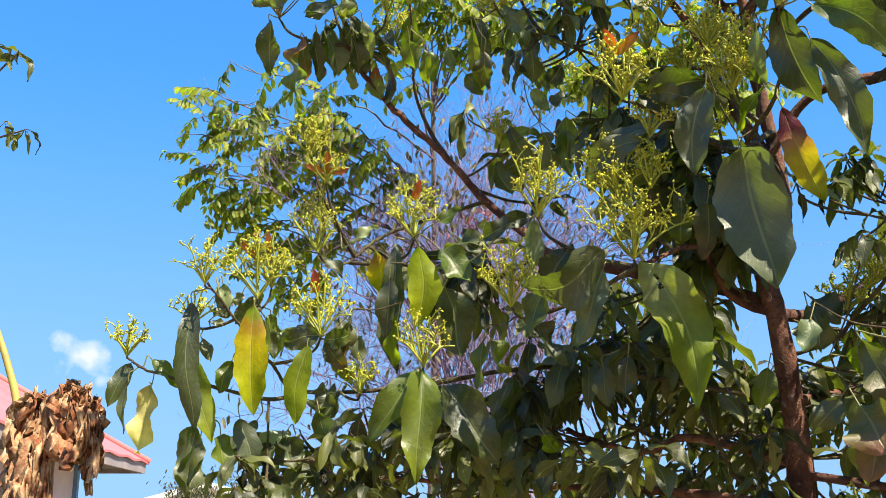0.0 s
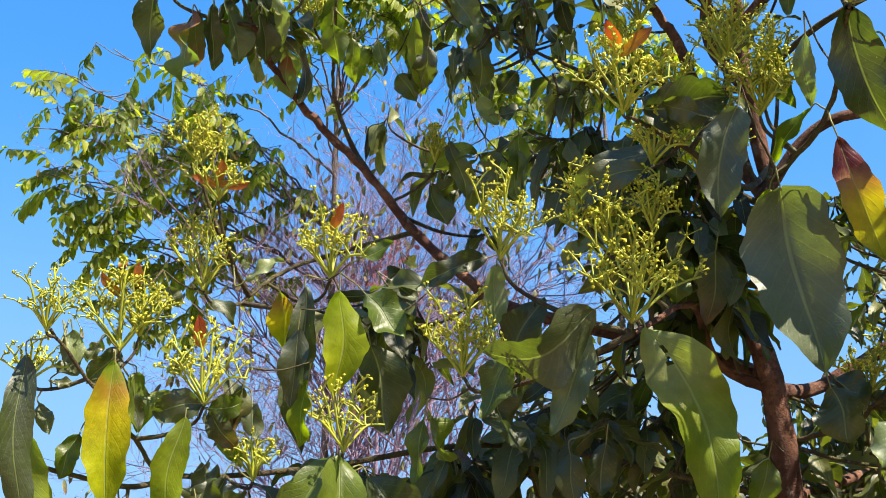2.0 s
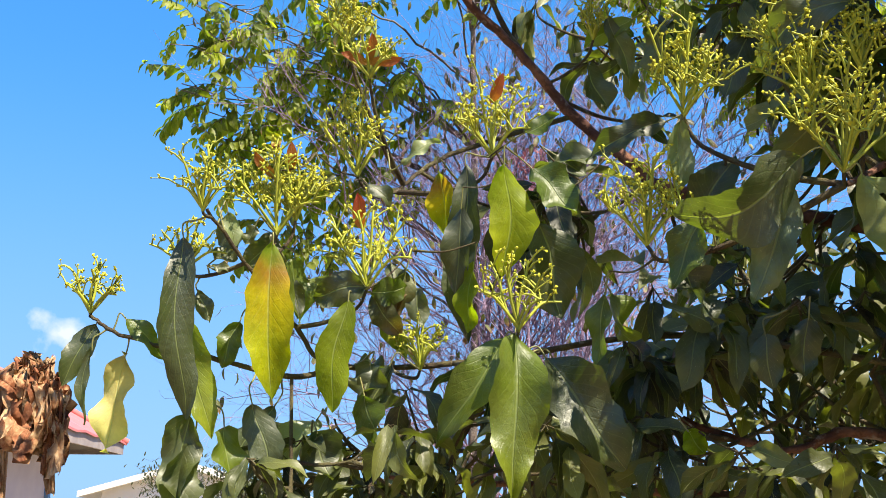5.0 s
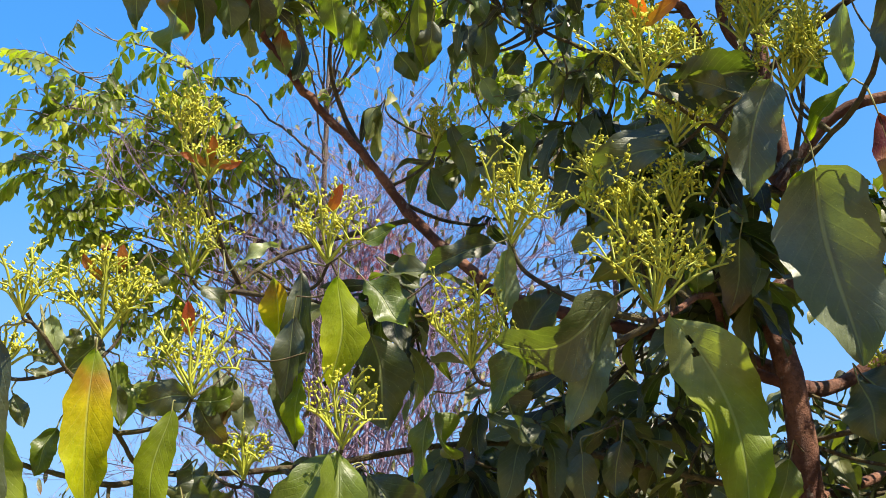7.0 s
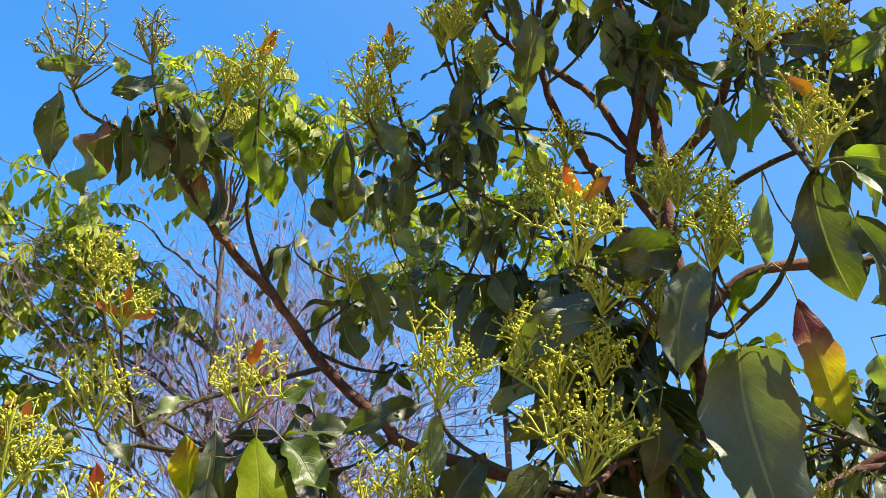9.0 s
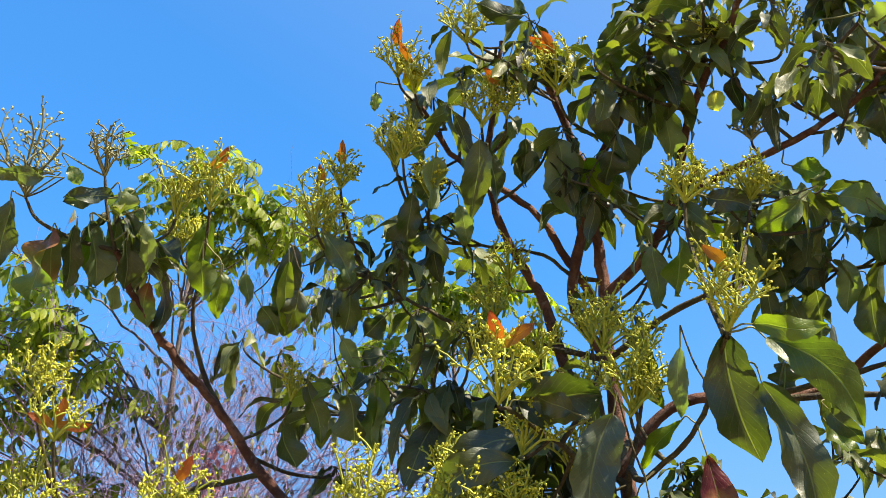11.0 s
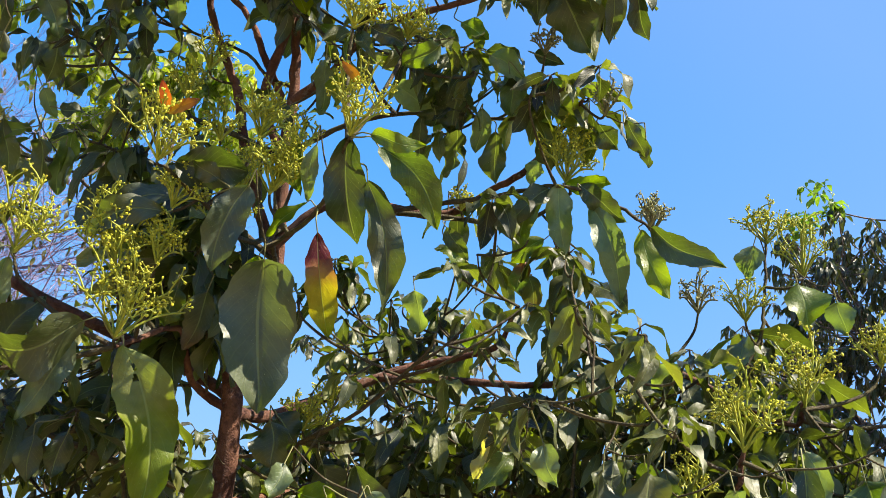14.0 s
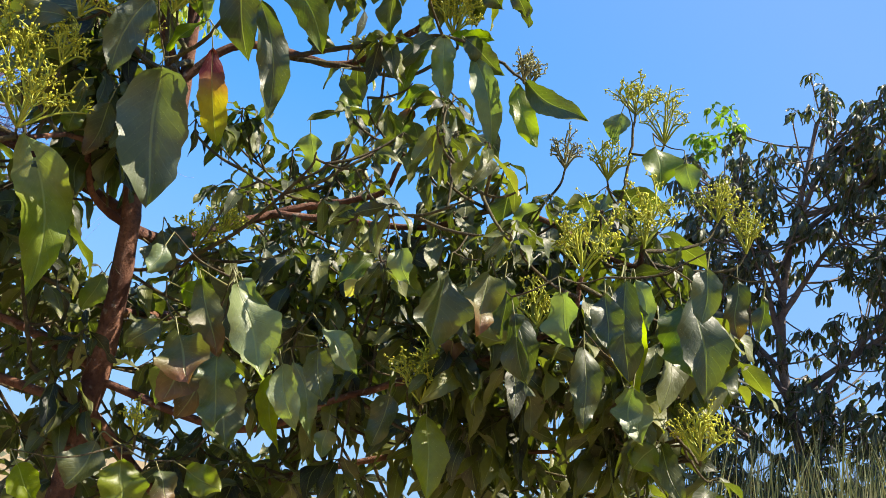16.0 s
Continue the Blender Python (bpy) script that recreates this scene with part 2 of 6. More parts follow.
STALK = simple("flower_stalk", (0.23, 0.27, 0.028), (0.36, 0.37, 0.04), 90, 0.55)
STALK_DULL = simple("faded_stalk", (0.13, 0.13, 0.065), (0.22, 0.21, 0.10), 90, 0.6)
BUD = simple("yellow_green_bud", (0.46, 0.47, 0.030), (0.68, 0.63, 0.06), 200, 0.6, 0.25)
BUD_DULL = simple("faded_bud", (0.30, 0.33, 0.11), (0.46, 0.42, 0.17), 200, 0.6, 0.2)
PETIOLE = simple("petiole", (0.16, 0.17, 0.05), (0.22, 0.20, 0.07), 100, 0.5)
PINK = simple("pink_blossom", (0.36, 0.10, 0.13), (0.48, 0.20, 0.22), 60, 0.6, 0.3)


def dry_material():
    m = Mat("dry_banana_leaf", 0.75, 0.3)
    sep = m.n.new("ShaderNodeSeparateXYZ")
    m.l.new(m.tc.outputs["UV"], sep.inputs[0])
    streak = m.math("SINE", m.math("MULTIPLY", m.math("ADD", sep.outputs[1], m.math("MULTIPLY", m.noise(20, 3), 0.4)), 46.0))
    f = m.math("ADD", m.noise(26, 6, 0.65), m.math("MULTIPLY", m.math("SUBTRACT", m.rand(), 0.5), 0.34))
    c = m.ramp(f, (0.22, (0.08, 0.026, 0.012)), (0.42, (0.27, 0.095, 0.040)), (0.56, (0.46, 0.27, 0.14)), (0.80, (0.66, 0.50, 0.32)))
    c = m.mix(m.ranged(streak, 0.2, 1.0, 0.0, 0.4), c, (0.14, 0.055, 0.025))
    m.colour(c)
    n = m.bump(m.math("ADD", m.math("MULTIPLY", streak, 0.35), m.noise(50, 4, 0.5)), 0.5, 0.004)
    m.thin(c, 0.22, n)
    return m.m


DRY = dry_material()
BANANA_RIB = simple("banana_rib", (0.42, 0.38, 0.08), (0.30, 0.20, 0.07), 12, 0.5)
GRASS = simple("dry_grass", (0.12, 0.15, 0.04), (0.30, 0.28, 0.12), 6, 0.7, 0.3)
PLASTER = simple("lilac_plaster", (0.52, 0.46, 0.50), (0.60, 0.54, 0.57), 3, 0.85)
BLUE = simple("blue_paint", (0.10, 0.22, 0.42), (0.13, 0.26, 0.46), 8, 0.6)
PALE_ROOF = simple("pale_sheet_roof", (0.55, 0.53, 0.52), (0.66, 0.64, 0.62), 5, 0.5)
WHITE = simple("white_paint", (0.74, 0.74, 0.74), (0.82, 0.82, 0.81), 3, 0.6)
# soffit colour darkened to hold the shadow under the eaves
SOFFIT = simple("shadowed_soffit", (0.060, 0.055, 0.055), (0.095, 0.085, 0.085), 5, 0.7)
FASCIA = simple("grey_fascia", (0.20, 0.165, 0.16), (0.30, 0.26, 0.25), 5, 0.6)


def roof_material():
    m = Mat("pink_sheet_roof", 0.45, 0.4)
    f = m.noise(1.2, 6, 0.65)
    c = m.mix(m.ranged(f, 0.3, 0.7), (0.44, 0.12, 0.12), (0.52, 0.17, 0.155))
    m.colour(c)
    return m.m


ROOF = roof_material()


def ground_material():
    m = Mat("dry_soil_and_grass", 0.95, 0.2)
    f, g = m.noise(0.35, 6, 0.6), m.noise(9, 6, 0.7)
    c = m.mix(m.ranged(f, 0.35, 0.65), (0.24, 0.155, 0.095), (0.13, 0.13, 0.05))
    c = m.mix(m.ranged(g, 0.4, 0.7), c, (0.28, 0.205, 0.12))
    m.colour(c)
    m.bump(g, 0.6, 0.03)
    return m.m


SOIL = ground_material()

# ---------------------------------------------------------------- mesh tools
rng = np.random.default_rng(7)
EYE = Vector((0.05, -0.15, 1.60))


class Soup:
    """Vertices, faces, uv and material numbers, gathered into one mesh."""

    def __init__(self):
        self.v, self.f, self.uv, self.mi, self.n = [], [], [], [], 0

    def add(self, verts, faces, uvs=None, mat=0):
        verts = np.asarray(verts, float)
        faces = np.asarray(faces, int)
        self.v.append(verts)
        self.f.append(faces + self.n)
        self.uv.append(np.zeros((len(verts), 2)) if uvs is None else np.asarray(uvs, float))
        self.mi += [mat] * len(faces)
        self.n += len(verts)

    def mesh(self, name, mats, smooth=True):
        me = bpy.data.meshes.new(name)
        v = np.concatenate(self.v) if self.v else np.zeros((0, 3))
        uv = np.concatenate(self.uv) if self.v else np.zeros((0, 2))
        faces = [tuple(q) for block in self.f for q in block.tolist()]
        me.from_pydata(v.tolist(), [], faces)
        lay = me.uv_layers.new(name="UVMap")
        loops = np.zeros(len(me.loops), int)
        me.loops.foreach_get("vertex_index", loops)
        lay.data.foreach_set("uv", uv[loops].ravel())
        for m in mats:
            me.materials.append(m)
        me.polygons.foreach_set("material_index", self.mi)
        me.polygons.foreach_set("use_smooth", [smooth] * len(me.polygons))
        me.update()
        return me


def thing(name, label, category, at=(0, 0, 0), group=""):
    ob = new(name)
    ob.empty_display_size = 0.1
    ob.location = at
    return tagged(ob, label, category, group)


def part(name, mesh, parent, label="", at=None):
    ob = new(name, mesh)
    ob.parent = parent
    base = parent.matrix_basis.translation if parent.parent is None else Vector((0, 0, 0))
    ob.location = (Vector(at) if at is not None else Vector((0, 0, 0))) - base
    if label:
        ob["label"] = label
    return ob


def curve_points(pts, n):
    """A smooth line through the points (Catmull-Rom), with n steps to each stretch."""
    p = np.asarray(pts, float)
    if len(p) < 3:
        s = np.linspace(0, 1, n + 1)[:, None]
        return p[0] * (1 - s) + p[-1] * s
    q = np.vstack([2 * p[0] - p[1], p, 2 * p[-1] - p[-2]])
    out = []
    for i in range(1, len(q) - 2):
        a, b, c, d = q[i - 1 : i + 3]
        for s in np.linspace(0, 1, n, endpoint=False):
            out.append(0.5 * (2 * b + (c - a) * s + (2 * a - 5 * b + 4 * c - d) * s**2 + (3 * b - a - 3 * c + d) * s**3))
    out.append(p[-1])
    return np.array(out)


def tube(soup, line, r0, r1, sides=6, mat=0, knots=0.0, power=1.0):
    line = np.asarray(line, float)
    n = len(line)
    t = np.gradient(line, axis=0)
    t /= np.linalg.norm(t, axis=1, keepdims=True) + 1e-9
    ref = np.array([0.31, 0.95, 0.07]) if abs(t[0] @ [0.31, 0.95, 0.07]) < 0.9 else np.array([1.0, 0, 0])
    a = np.cross(t, ref)
    a /= np.linalg.norm(a, axis=1, keepdims=True) + 1e-9
    b = np.cross(t, a)
    r = r0 + (r1 - r0) * np.linspace(0, 1, n) ** power
    if knots:
        r = r * (1 + knots * rng.normal(size=n))
    ang = np.linspace(0, 2 * np.pi, sides, endpoint=False)
    ring = np.cos(ang)[None, :, None] * a[:, None] + np.sin(ang)[None, :, None] * b[:, None]
    v = (line[:, None] + ring * r[:, None, None]).reshape(-1, 3)
    i, j = np.meshgrid(np.arange(n - 1), np.arange(sides), indexing="ij")
    i, j = i.ravel(), j.ravel()
    k = (j + 1) % sides
    f = np.stack([i * sides + j, i * sides + k, (i + 1) * sides + k, (i + 1) * sides + j], 1)
    uv = np.stack([np.repeat(np.linspace(0, 1, n), sides), np.tile(ang / 6.283, n)], 1)
    soup.add(v, f, uv, mat)


def blade(soup, base, tip, width, facing, bend=0.08, nu=8, nv=4, wave=0.06, fold=0.12, twist=0.0, mat=0, holes=(), sharp=0.66, belly=0.62, side=None, edge=0.05, curl=0.0):
    """A leaf blade from base to tip: a bent, folded, wavy sheet with a pointed oval outline."""
    base, tip, facing = (np.asarray(q, float) for q in (base, tip, facing))
    a = tip - base
    ln = np.linalg.norm(a) + 1e-9
    a /= ln
    n = facing - a * (facing @ a)
    n /= np.linalg.norm(n) + 1e-9
    s = np.cross(a, n)
    n, s = n * math.cos(twist) + s * math.sin(twist), s * math.cos(twist) - n * math.sin(twist)
    u = np.linspace(0, 1, nu + 1)
    prof = u**belly * (1 - u) ** sharp
    prof = prof / prof.max() * (1 - 0.30 * np.clip((u - 0.80) / 0.20, 0, 1))
    prof[0], prof[-1] = 0.03, 0.0
    v = np.linspace(-1, 1, nv + 1)
    uu, vv = np.meshgrid(u, v, indexing="ij")
    ph, ph2, k = rng.uniform(0, 6.28), rng.uniform(0, 6.28), rng.uniform(7, 13)
    half = width / 2 * prof[:, None] * (1 + edge * np.sin(uu * rng.uniform(16, 26) + ph + (vv > 0) * ph2) + 0.6 * edge * np.sin(uu * rng.uniform(36, 52) + ph2 + (vv > 0) * ph))
    lift = bend * ln * 4 * uu * (1 - uu) - fold * width * (1 - np.abs(vv)) * prof[:, None]
    lift = lift + wave * width * np.abs(vv) ** 1.6 * np.sin(k * uu + ph + (vv > 0) * ph2)
    lift = lift - 0.9 * bend * ln * uu**3
    sway = rng.uniform(0.04, 0.17) * ln * np.sin(uu * 3.1 + ph) * uu * (1 - uu) * 2
    if side is not None:
        sway = side * ln * 4 * uu * (1 - uu)
    phi = curl * (uu - 0.35)
    pts = base + a * (uu * ln)[..., None] + s * (half * vv * np.cos(phi) + sway)[..., None] + n * (lift + half * vv * np.sin(phi))[..., None]
    i, j = np.meshgrid(np.arange(nu), np.arange(nv), indexing="ij")
    i, j = i.ravel(), j.ravel()
    w = nv + 1
    f = np.stack([i * w + j, i * w + j + 1, (i + 1) * w + j + 1, (i + 1) * w + j], 1)
    if holes:
        f = np.array([q for q, x, y in zip(f, i, j) if (x, y) not in holes])
    soup.add(pts.reshape(-1, 3), f, np.stack([uu.ravel(), vv.ravel() / 2 + 0.5], 1), mat)


# ---------------------------------------------------------------- ground
def build_ground():
    soup = Soup()
    edges = np.r_[-3000, -600, -200, -80, -40, np.arange(-24, 25, 1.5), 40, 80, 200, 600, 3000]
    x, y = np.meshgrid(edges, edges, indexing="ij")
    z = np.array([[0.10 * noise.noise(Vector((p * 0.35, q * 0.35, 2.0))) if abs(p) < 30 and abs(q) < 30 else 0.0 for p, q in zip(a, b)] for a, b in zip(x, y)]) - 0.04
    n = len(edges)
    i, j = np.meshgrid(np.arange(n - 1), np.arange(n - 1), indexing="ij")
    i, j = i.ravel(), j.ravel()
    soup.add(np.stack([x, y, z], -1).reshape(-1, 3), np.stack([i * n + j, (i + 1) * n + j, (i + 1) * n + j + 1, i * n + j + 1], 1))
    tagged(new("ground", soup.mesh("ground", [SOIL])), "dry soil with patches of grass", "ground", kind="structure")


build_ground()

# ---------------------------------------------------------------- the avocado tree
tree = thing("avocado_tree", "flowering avocado tree with drooping glossy leaves", "tree", (0.936, 1.700, 0.0))
NODES = []  # places on the wood from which shoots may grow
WOOD = []


def limb(name, pts, r0, r1):
    line = curve_points(pts, 7)
    line = line + rng.normal(size=line.shape) * min(r1, 0.004) * 0.5 * np.linspace(0, 1, len(line))[:, None]
    soup = Soup()
    if name == "trunk":
        tube(soup, line, r0, r1, 12, knots=0.05, power=0.6)
    else:
        tube(soup, line, r0, r1, 8, knots=0.06)
    part(name, soup.mesh(name, [BARK if r0 > 0.0085 else TWIG]), tree)
    for p in line[1 if name != "trunk" else 20 :]:
        WOOD.append(p)
        NODES.append(p)


def nearest(p, pool, up=1.2, loose=False):
    q = np.array(pool)
    d = q - p
    k = np.linalg.norm(d, axis=1) + up * np.maximum(d[:, 2], 0)
    i = int(k.argmin())
    if loose:
        i = int(rng.choice(np.nonzero(k <= k[i] * 1.35 + 0.06)[0]))
    return q[i], float(np.linalg.norm(d[i]))


def shoot_line(p, start_dir, pool, loose=False):
    """The line of a twig from p back to the wood."""
    q, dist = nearest(p, pool, 1.2, loose)
    way = (q - np.asarray(p)) / (dist + 1e-6)
    m = np.asarray(p) + (0.5 * np.asarray(start_dir) + 0.5 * way) * min(dist * 0.3, 0.06)
    m2 = (m + q) / 2 + np.array([0, 0, -0.05 * dist])
    return curve_points([p, m, m2, q], 5), dist


def panicle(at, up, width, height, young, density):
    """An open spray of yellow-green flower buds on arching stalks."""
    at, up = np.array(at), np.array(up)
    toward = np.array(EYE) - at
    toward /= np.linalg.norm(toward)
    right = np.cross(up, toward)
    right /= np.linalg.norm(right)
    front = np.cross(right, up)
    stalks, buds = Soup(), Soup()
    count = int(8 + 2 * density)
    octa = np.array([(1, 0, 0), (-1, 0, 0), (0, 1, 0), (0, -1, 0), (0, 0, 1.5), (0, 0, -1.3)])
    octf = np.array([(0, 2, 4), (2, 1, 4), (1, 3, 4), (3, 0, 4), (2, 0, 5), (1, 2, 5), (3, 1, 5), (0, 3, 5)])
    size = min(max(0.0020, 0.015 * width), 0.0027)

    def bud(p, s):
        v = octa * s * rng.uniform(0.7, 1.3)
        buds.add(p + v @ np.linalg.qr(rng.normal(size=(3, 3)))[0], octf)

    for i in range(count):
        ang = 6.283 * (i + rng.uniform(-0.3, 0.3)) / count * 2.4
        spread = math.sqrt((i + 0.5) / count)
        x, y = spread * math.cos(ang), spread * math.sin(ang)
        end = at + right * x * width * 0.5 + front * y * width * 0.38 + up * height * (1.0 - 0.72 * spread**2) * rng.uniform(0.8, 1.08)
        root = at + up * height * rng.uniform(0, 0.38) * (1 - spread)
        k1 = root + (right * x + front * y * 0.8) * width * 0.23 + up * height * 0.26
        line = curve_points([root, k1, (k1 + end) / 2 + (up + right * rng.normal() + front * rng.normal()) * 0.03 * height, end], 4)
        tube(stalks, line, 0.0024, 0.0016, 5)
        subs = int(4 * density + 2.5)
        for j in range(subs):
            f = 0.30 + 0.70 * (j + rng.uniform(0, 1)) / subs
            p = line[min(int(f * (len(line) - 1)), len(line) - 1)]
            d = right * rng.normal() + front * rng.normal() * 0.8 + up * (0.6 + rng.uniform(0, 0.8))
            d /= np.linalg.norm(d)
            e = p + d * rng.uniform(0.14, 0.34) * height
            tube(stalks, [p, (p + e) / 2 + up * 0.003, e], 0.0015, 0.0011, 4)
            for _ in range(int(rng.integers(4, 7) * (0.5 + 0.5 * density))):
                g = e + rng.normal(size=3) * 0.034 * height + d * rng.uniform(-0.10, 0.05) * height
                bud(g, size)
                tube(stalks, [e - d * 0.04 * height, g], 0.0008, 0.0007, 3)
    tube(stalks, [at, at + up * height * 0.4], 0.0026, 0.0018, 6)
    spray = part("flower_panicle", stalks.mesh("flower_panicle", [STALK if density > 0.55 else STALK_DULL]), tree)
    b = new("flower_head", buds.mesh("flower_head", [BUD if density > 0.55 else BUD_DULL], smooth=False))
    b.parent = spray
    tagged(b, kind="stuff")
    for i in range(young):
        s = Soup()
        ang = rng.uniform(-0.9, 0.9) if young < 3 else (i - 1) * 1.25 + 0.15
        h = height * (0.62 if young < 3 else 0.25)
        start = at + up * h
        d = right * math.sin(ang) + up * math.cos(ang) * 0.9 + front * 0.25
        ln = rng.uniform(0.048, 0.064)
        blade(s, start, start + d * ln, ln * 0.32, front + right * rng.normal() * 0.4, 0.06, 8, 4)
        y = new("young_leaf", s.mesh("young_leaf", [LEAF["young"]]))
        y.parent = spray
        y["label"] = "small orange young leaf"
    line, dist = shoot_line(at, -up, WOOD)
    s = Soup()
    tube(s, line, 0.0024, 0.0024 + min(0.003, dist * 0.012), 6, knots=0.04)
    part("twig", s.mesh("twig", [TWIG]), tree)
    for p in line[:-2]:
        NODES.append(p)


def leaf(base, tip, width, kind, bend, side=None, lean=0.35):
    """One broad drooping leaf with its stalk, turned more or less to the light."""
    global rng
    base, tip = np.array(base), np.array(tip)
    kept, rng = rng, np.random.default_rng(int(abs(base[0] * 7919 + base[2] * 104729 + tip[1] * 1299709)))
    ln = np.linalg.norm(tip - base)
    face = np.array(EYE) - base
    face = face / np.linalg.norm(face) + np.array([0, 0, lean])
    s = Soup()
    tw = rng.normal() * (0.42 if side is None and width < 0.09 else 0.12)
    fine = kind == "hole"
    holes = {(5, 11), (6, 11), (5, 12), (6, 12), (8, 12), (8, 13), (9, 12), (9, 13), (9, 14)} if kind == "hole" else ()
    big = ln > 0.11
    if kind == "mature" and width < 0.075 and rng.uniform() < 0.34:
        kind = ("pale", "green")[int(rng.integers(2))]
    sharp, belly = rng.uniform(0.60, 0.82), rng.uniform(0.52, 0.74)
    if kind == "hole":
        sharp, belly = 0.98, 0.62
    elif width > 0.13:
        sharp, belly = 0.66, 0.40
    blade(s, base, tip, 0.92 * width / max(0.8, math.cos(tw)), face, bend * rng.uniform(0.6, 1.3), 48 if fine else 26 if big else 14, 24 if fine else 10 if big else 6, rng.uniform(0.14, 0.30), rng.uniform(0.05, 0.30), tw, 0, holes, sharp, belly, side, 0.06, 0.0 if kind in ("hole", "dusky", "red", "yellow") else rng.normal() * (0.8 if width < 0.09 else 0.35))
    q, dist = nearest(base, NODES, 0.0)
    d = (base - tip) / ln
    mid = base + d * min(0.03, dist * 0.4)
    line = curve_points([base - d * 0.004, mid, (mid + q) / 2 + [0, 0, -0.01 * dist], q], 4)
    if dist > 0.07:
        side_way = np.cross(q - mid, [0, 0, 1.0])
        bow = (mid + q) / 2 + side_way * rng.normal() * 0.12 + [0, 0, -0.10 * dist]
        spray = curve_points([mid, bow, q], 6)
        NODES.extend(spray[:-2])
        tube(s, spray, 0.0012, 0.0014 + min(0.0009, dist * 0.004), 6, 2, knots=0.06)
        line = np.array([base - d * 0.004, (base + mid) / 2, mid])
    tube(s, line, 0.0011, 0.0013 + min(0.0018, dist * 0.008) * (dist <= 0.07), 5, 1)
    ob = part("leaf", s.mesh("leaf", [LEAF[kind], PETIOLE, TWIG]), tree)
    tag = {"hole": "light green leaf with small eaten holes", "yellow": "yellowing leaf", "straw": "straw-coloured dry leaf", "red": "leaf turning from dark red to yellow", "redgreen": "green leaf with a red tinge", "brown": "browning leaf"}.get(kind)
    if tag:
        ob["label"] = tag
    rng = kept


FOLIAGE, FINE_TWIGS, BRANCHLETS = Soup(), Soup(), []


def shoot(soup, twigs, at, size, pool, count, r=0.002, hang=(0.0, 2.2), slim=(0.26, 0.40)):
    """A twig's end with a whorl of drooping leaves."""
    at = np.asarray(at)
    if pool is not None:
        line, dist = shoot_line(at, np.array([rng.normal() * 0.3, rng.normal() * 0.3, -0.8]), pool, True)
        tube(twigs, line, r, r + min(0.003, dist * 0.01), 5)
        if r < 0.0021:
            NODES.extend(line[:-2])
    start = rng.uniform(0, 6.28)
    for i in range(count):
        az = start + i * 2.4 + rng.normal() * 0.3
        out = np.array([math.cos(az), math.sin(az), 0.0])
        p = at + np.array([0, 0, rng.uniform(-0.25, 0.1) * size]) + out * 0.12 * size
        droop = rng.uniform(*hang)
        ln = size * rng.uniform(0.65, 1.2)
        d = out + np.array([0, 0, -droop])
        d /= np.linalg.norm(d)
        e = p + d * ln
        face = np.array([0, 0, 1.0]) + out * 0.9
        blade(soup, p, e, ln * rng.uniform(*slim), face, rng.uniform(0.04, 0.22), 8, 4, 0.18, rng.uniform(0.04, 0.30), rng.normal() * 0.55, edge=0.06, curl=rng.normal() * 0.8)
        tube(twigs, [at, p], 0.0012, 0.001, 4)


def fill(at, rx, ry, rd, count, size):
    at = np.array(at)
    away = at - np.array(EYE)
    away[2] = 0
    away /= np.linalg.norm(away)
    side = np.array([away[1], -away[0], 0])
    # a small branch into the clump, from which its shoots spring
    line, dist = shoot_line(at, np.array([rng.normal() * 0.4, rng.normal() * 0.4, -0.7]), WOOD + BRANCHLETS)
    if dist > 0.05:
        tube(FINE_TWIGS, line, 0.0016, 0.0020 + min(0.0035, dist * 0.007), 6, knots=0.05)
    BRANCHLETS.extend(line[:-2])
    pool = WOOD + list(line)
    for _ in range(count):
        q = rng.normal(size=3)
        q *= rng.uniform(0, 1) ** (1 / 3) / np.linalg.norm(q)
        p = at + side * q[0] * rx + np.array([0, 0, q[1] * ry]) + away * q[2] * rd
        shoot(FOLIAGE, FINE_TWIGS, p, size * rng.uniform(0.75, 1.15), pool, int(rng.integers(4, 8)))


# wood
limb("trunk", [(0.936, 1.700, -0.050), (0.947, 1.678, 0.800), (0.956, 1.660, 1.496), (0.947, 1.642, 1.712), (0.919, 1.612, 1.897), (0.904, 1.634, 2.044), (0.958, 1.631, 2.113), (0.962, 1.632, 2.241), (0.917, 1.609, 2.479), (0.901, 1.583, 2.605), (0.863, 1.542, 2.735), (0.826, 1.501, 2.815), (0.727, 1.439, 2.946), (0.688, 1.388, 2.988)], 0.038, 0.006)
limb("limb", [(0.919, 1.612, 1.897), (0.897, 1.726, 1.967), (0.495, 1.853, 2.091), (0.419, 1.858, 2.141), (0.301, 1.850, 2.238), (0.209, 1.806, 2.332), (0.092, 1.744, 2.422), (0.018, 1.681, 2.485), (-0.026, 1.606, 2.539)], 0.0150, 0.0050)
limb("limb", [(0.209, 1.806, 2.332), (0.161, 1.791, 2.405), (0.127, 1.754, 2.488), (0.123, 1.697, 2.552)], 0.0060, 0.0030)
limb("limb", [(0.301, 1.850, 2.238), (0.065, 1.819, 2.145), (-0.025, 1.742, 2.053)], 0.0060, 0.0030)
limb("limb", [(0.947, 1.642, 1.712), (0.478, 1.775, 1.811), (0.115, 1.739, 1.759), (-0.105, 1.641, 1.735), (-0.169, 1.600, 1.788), (-0.237, 1.528, 1.870), (-0.285, 1.466, 1.931)], 0.0060, 0.0026)
limb("limb", [(-0.105, 1.641, 1.735), (-0.173, 1.607, 1.714), (-0.294, 1.567, 1.737), (-0.413, 1.537, 1.764), (-0.454, 1.523, 1.789)], 0.0050, 0.0025)
limb("limb", [(0.919, 1.612, 1.897), (0.823, 1.621, 1.945), (0.725, 1.481, 2.015), (0.560, 1.299, 1.917)], 0.0100, 0.0040)
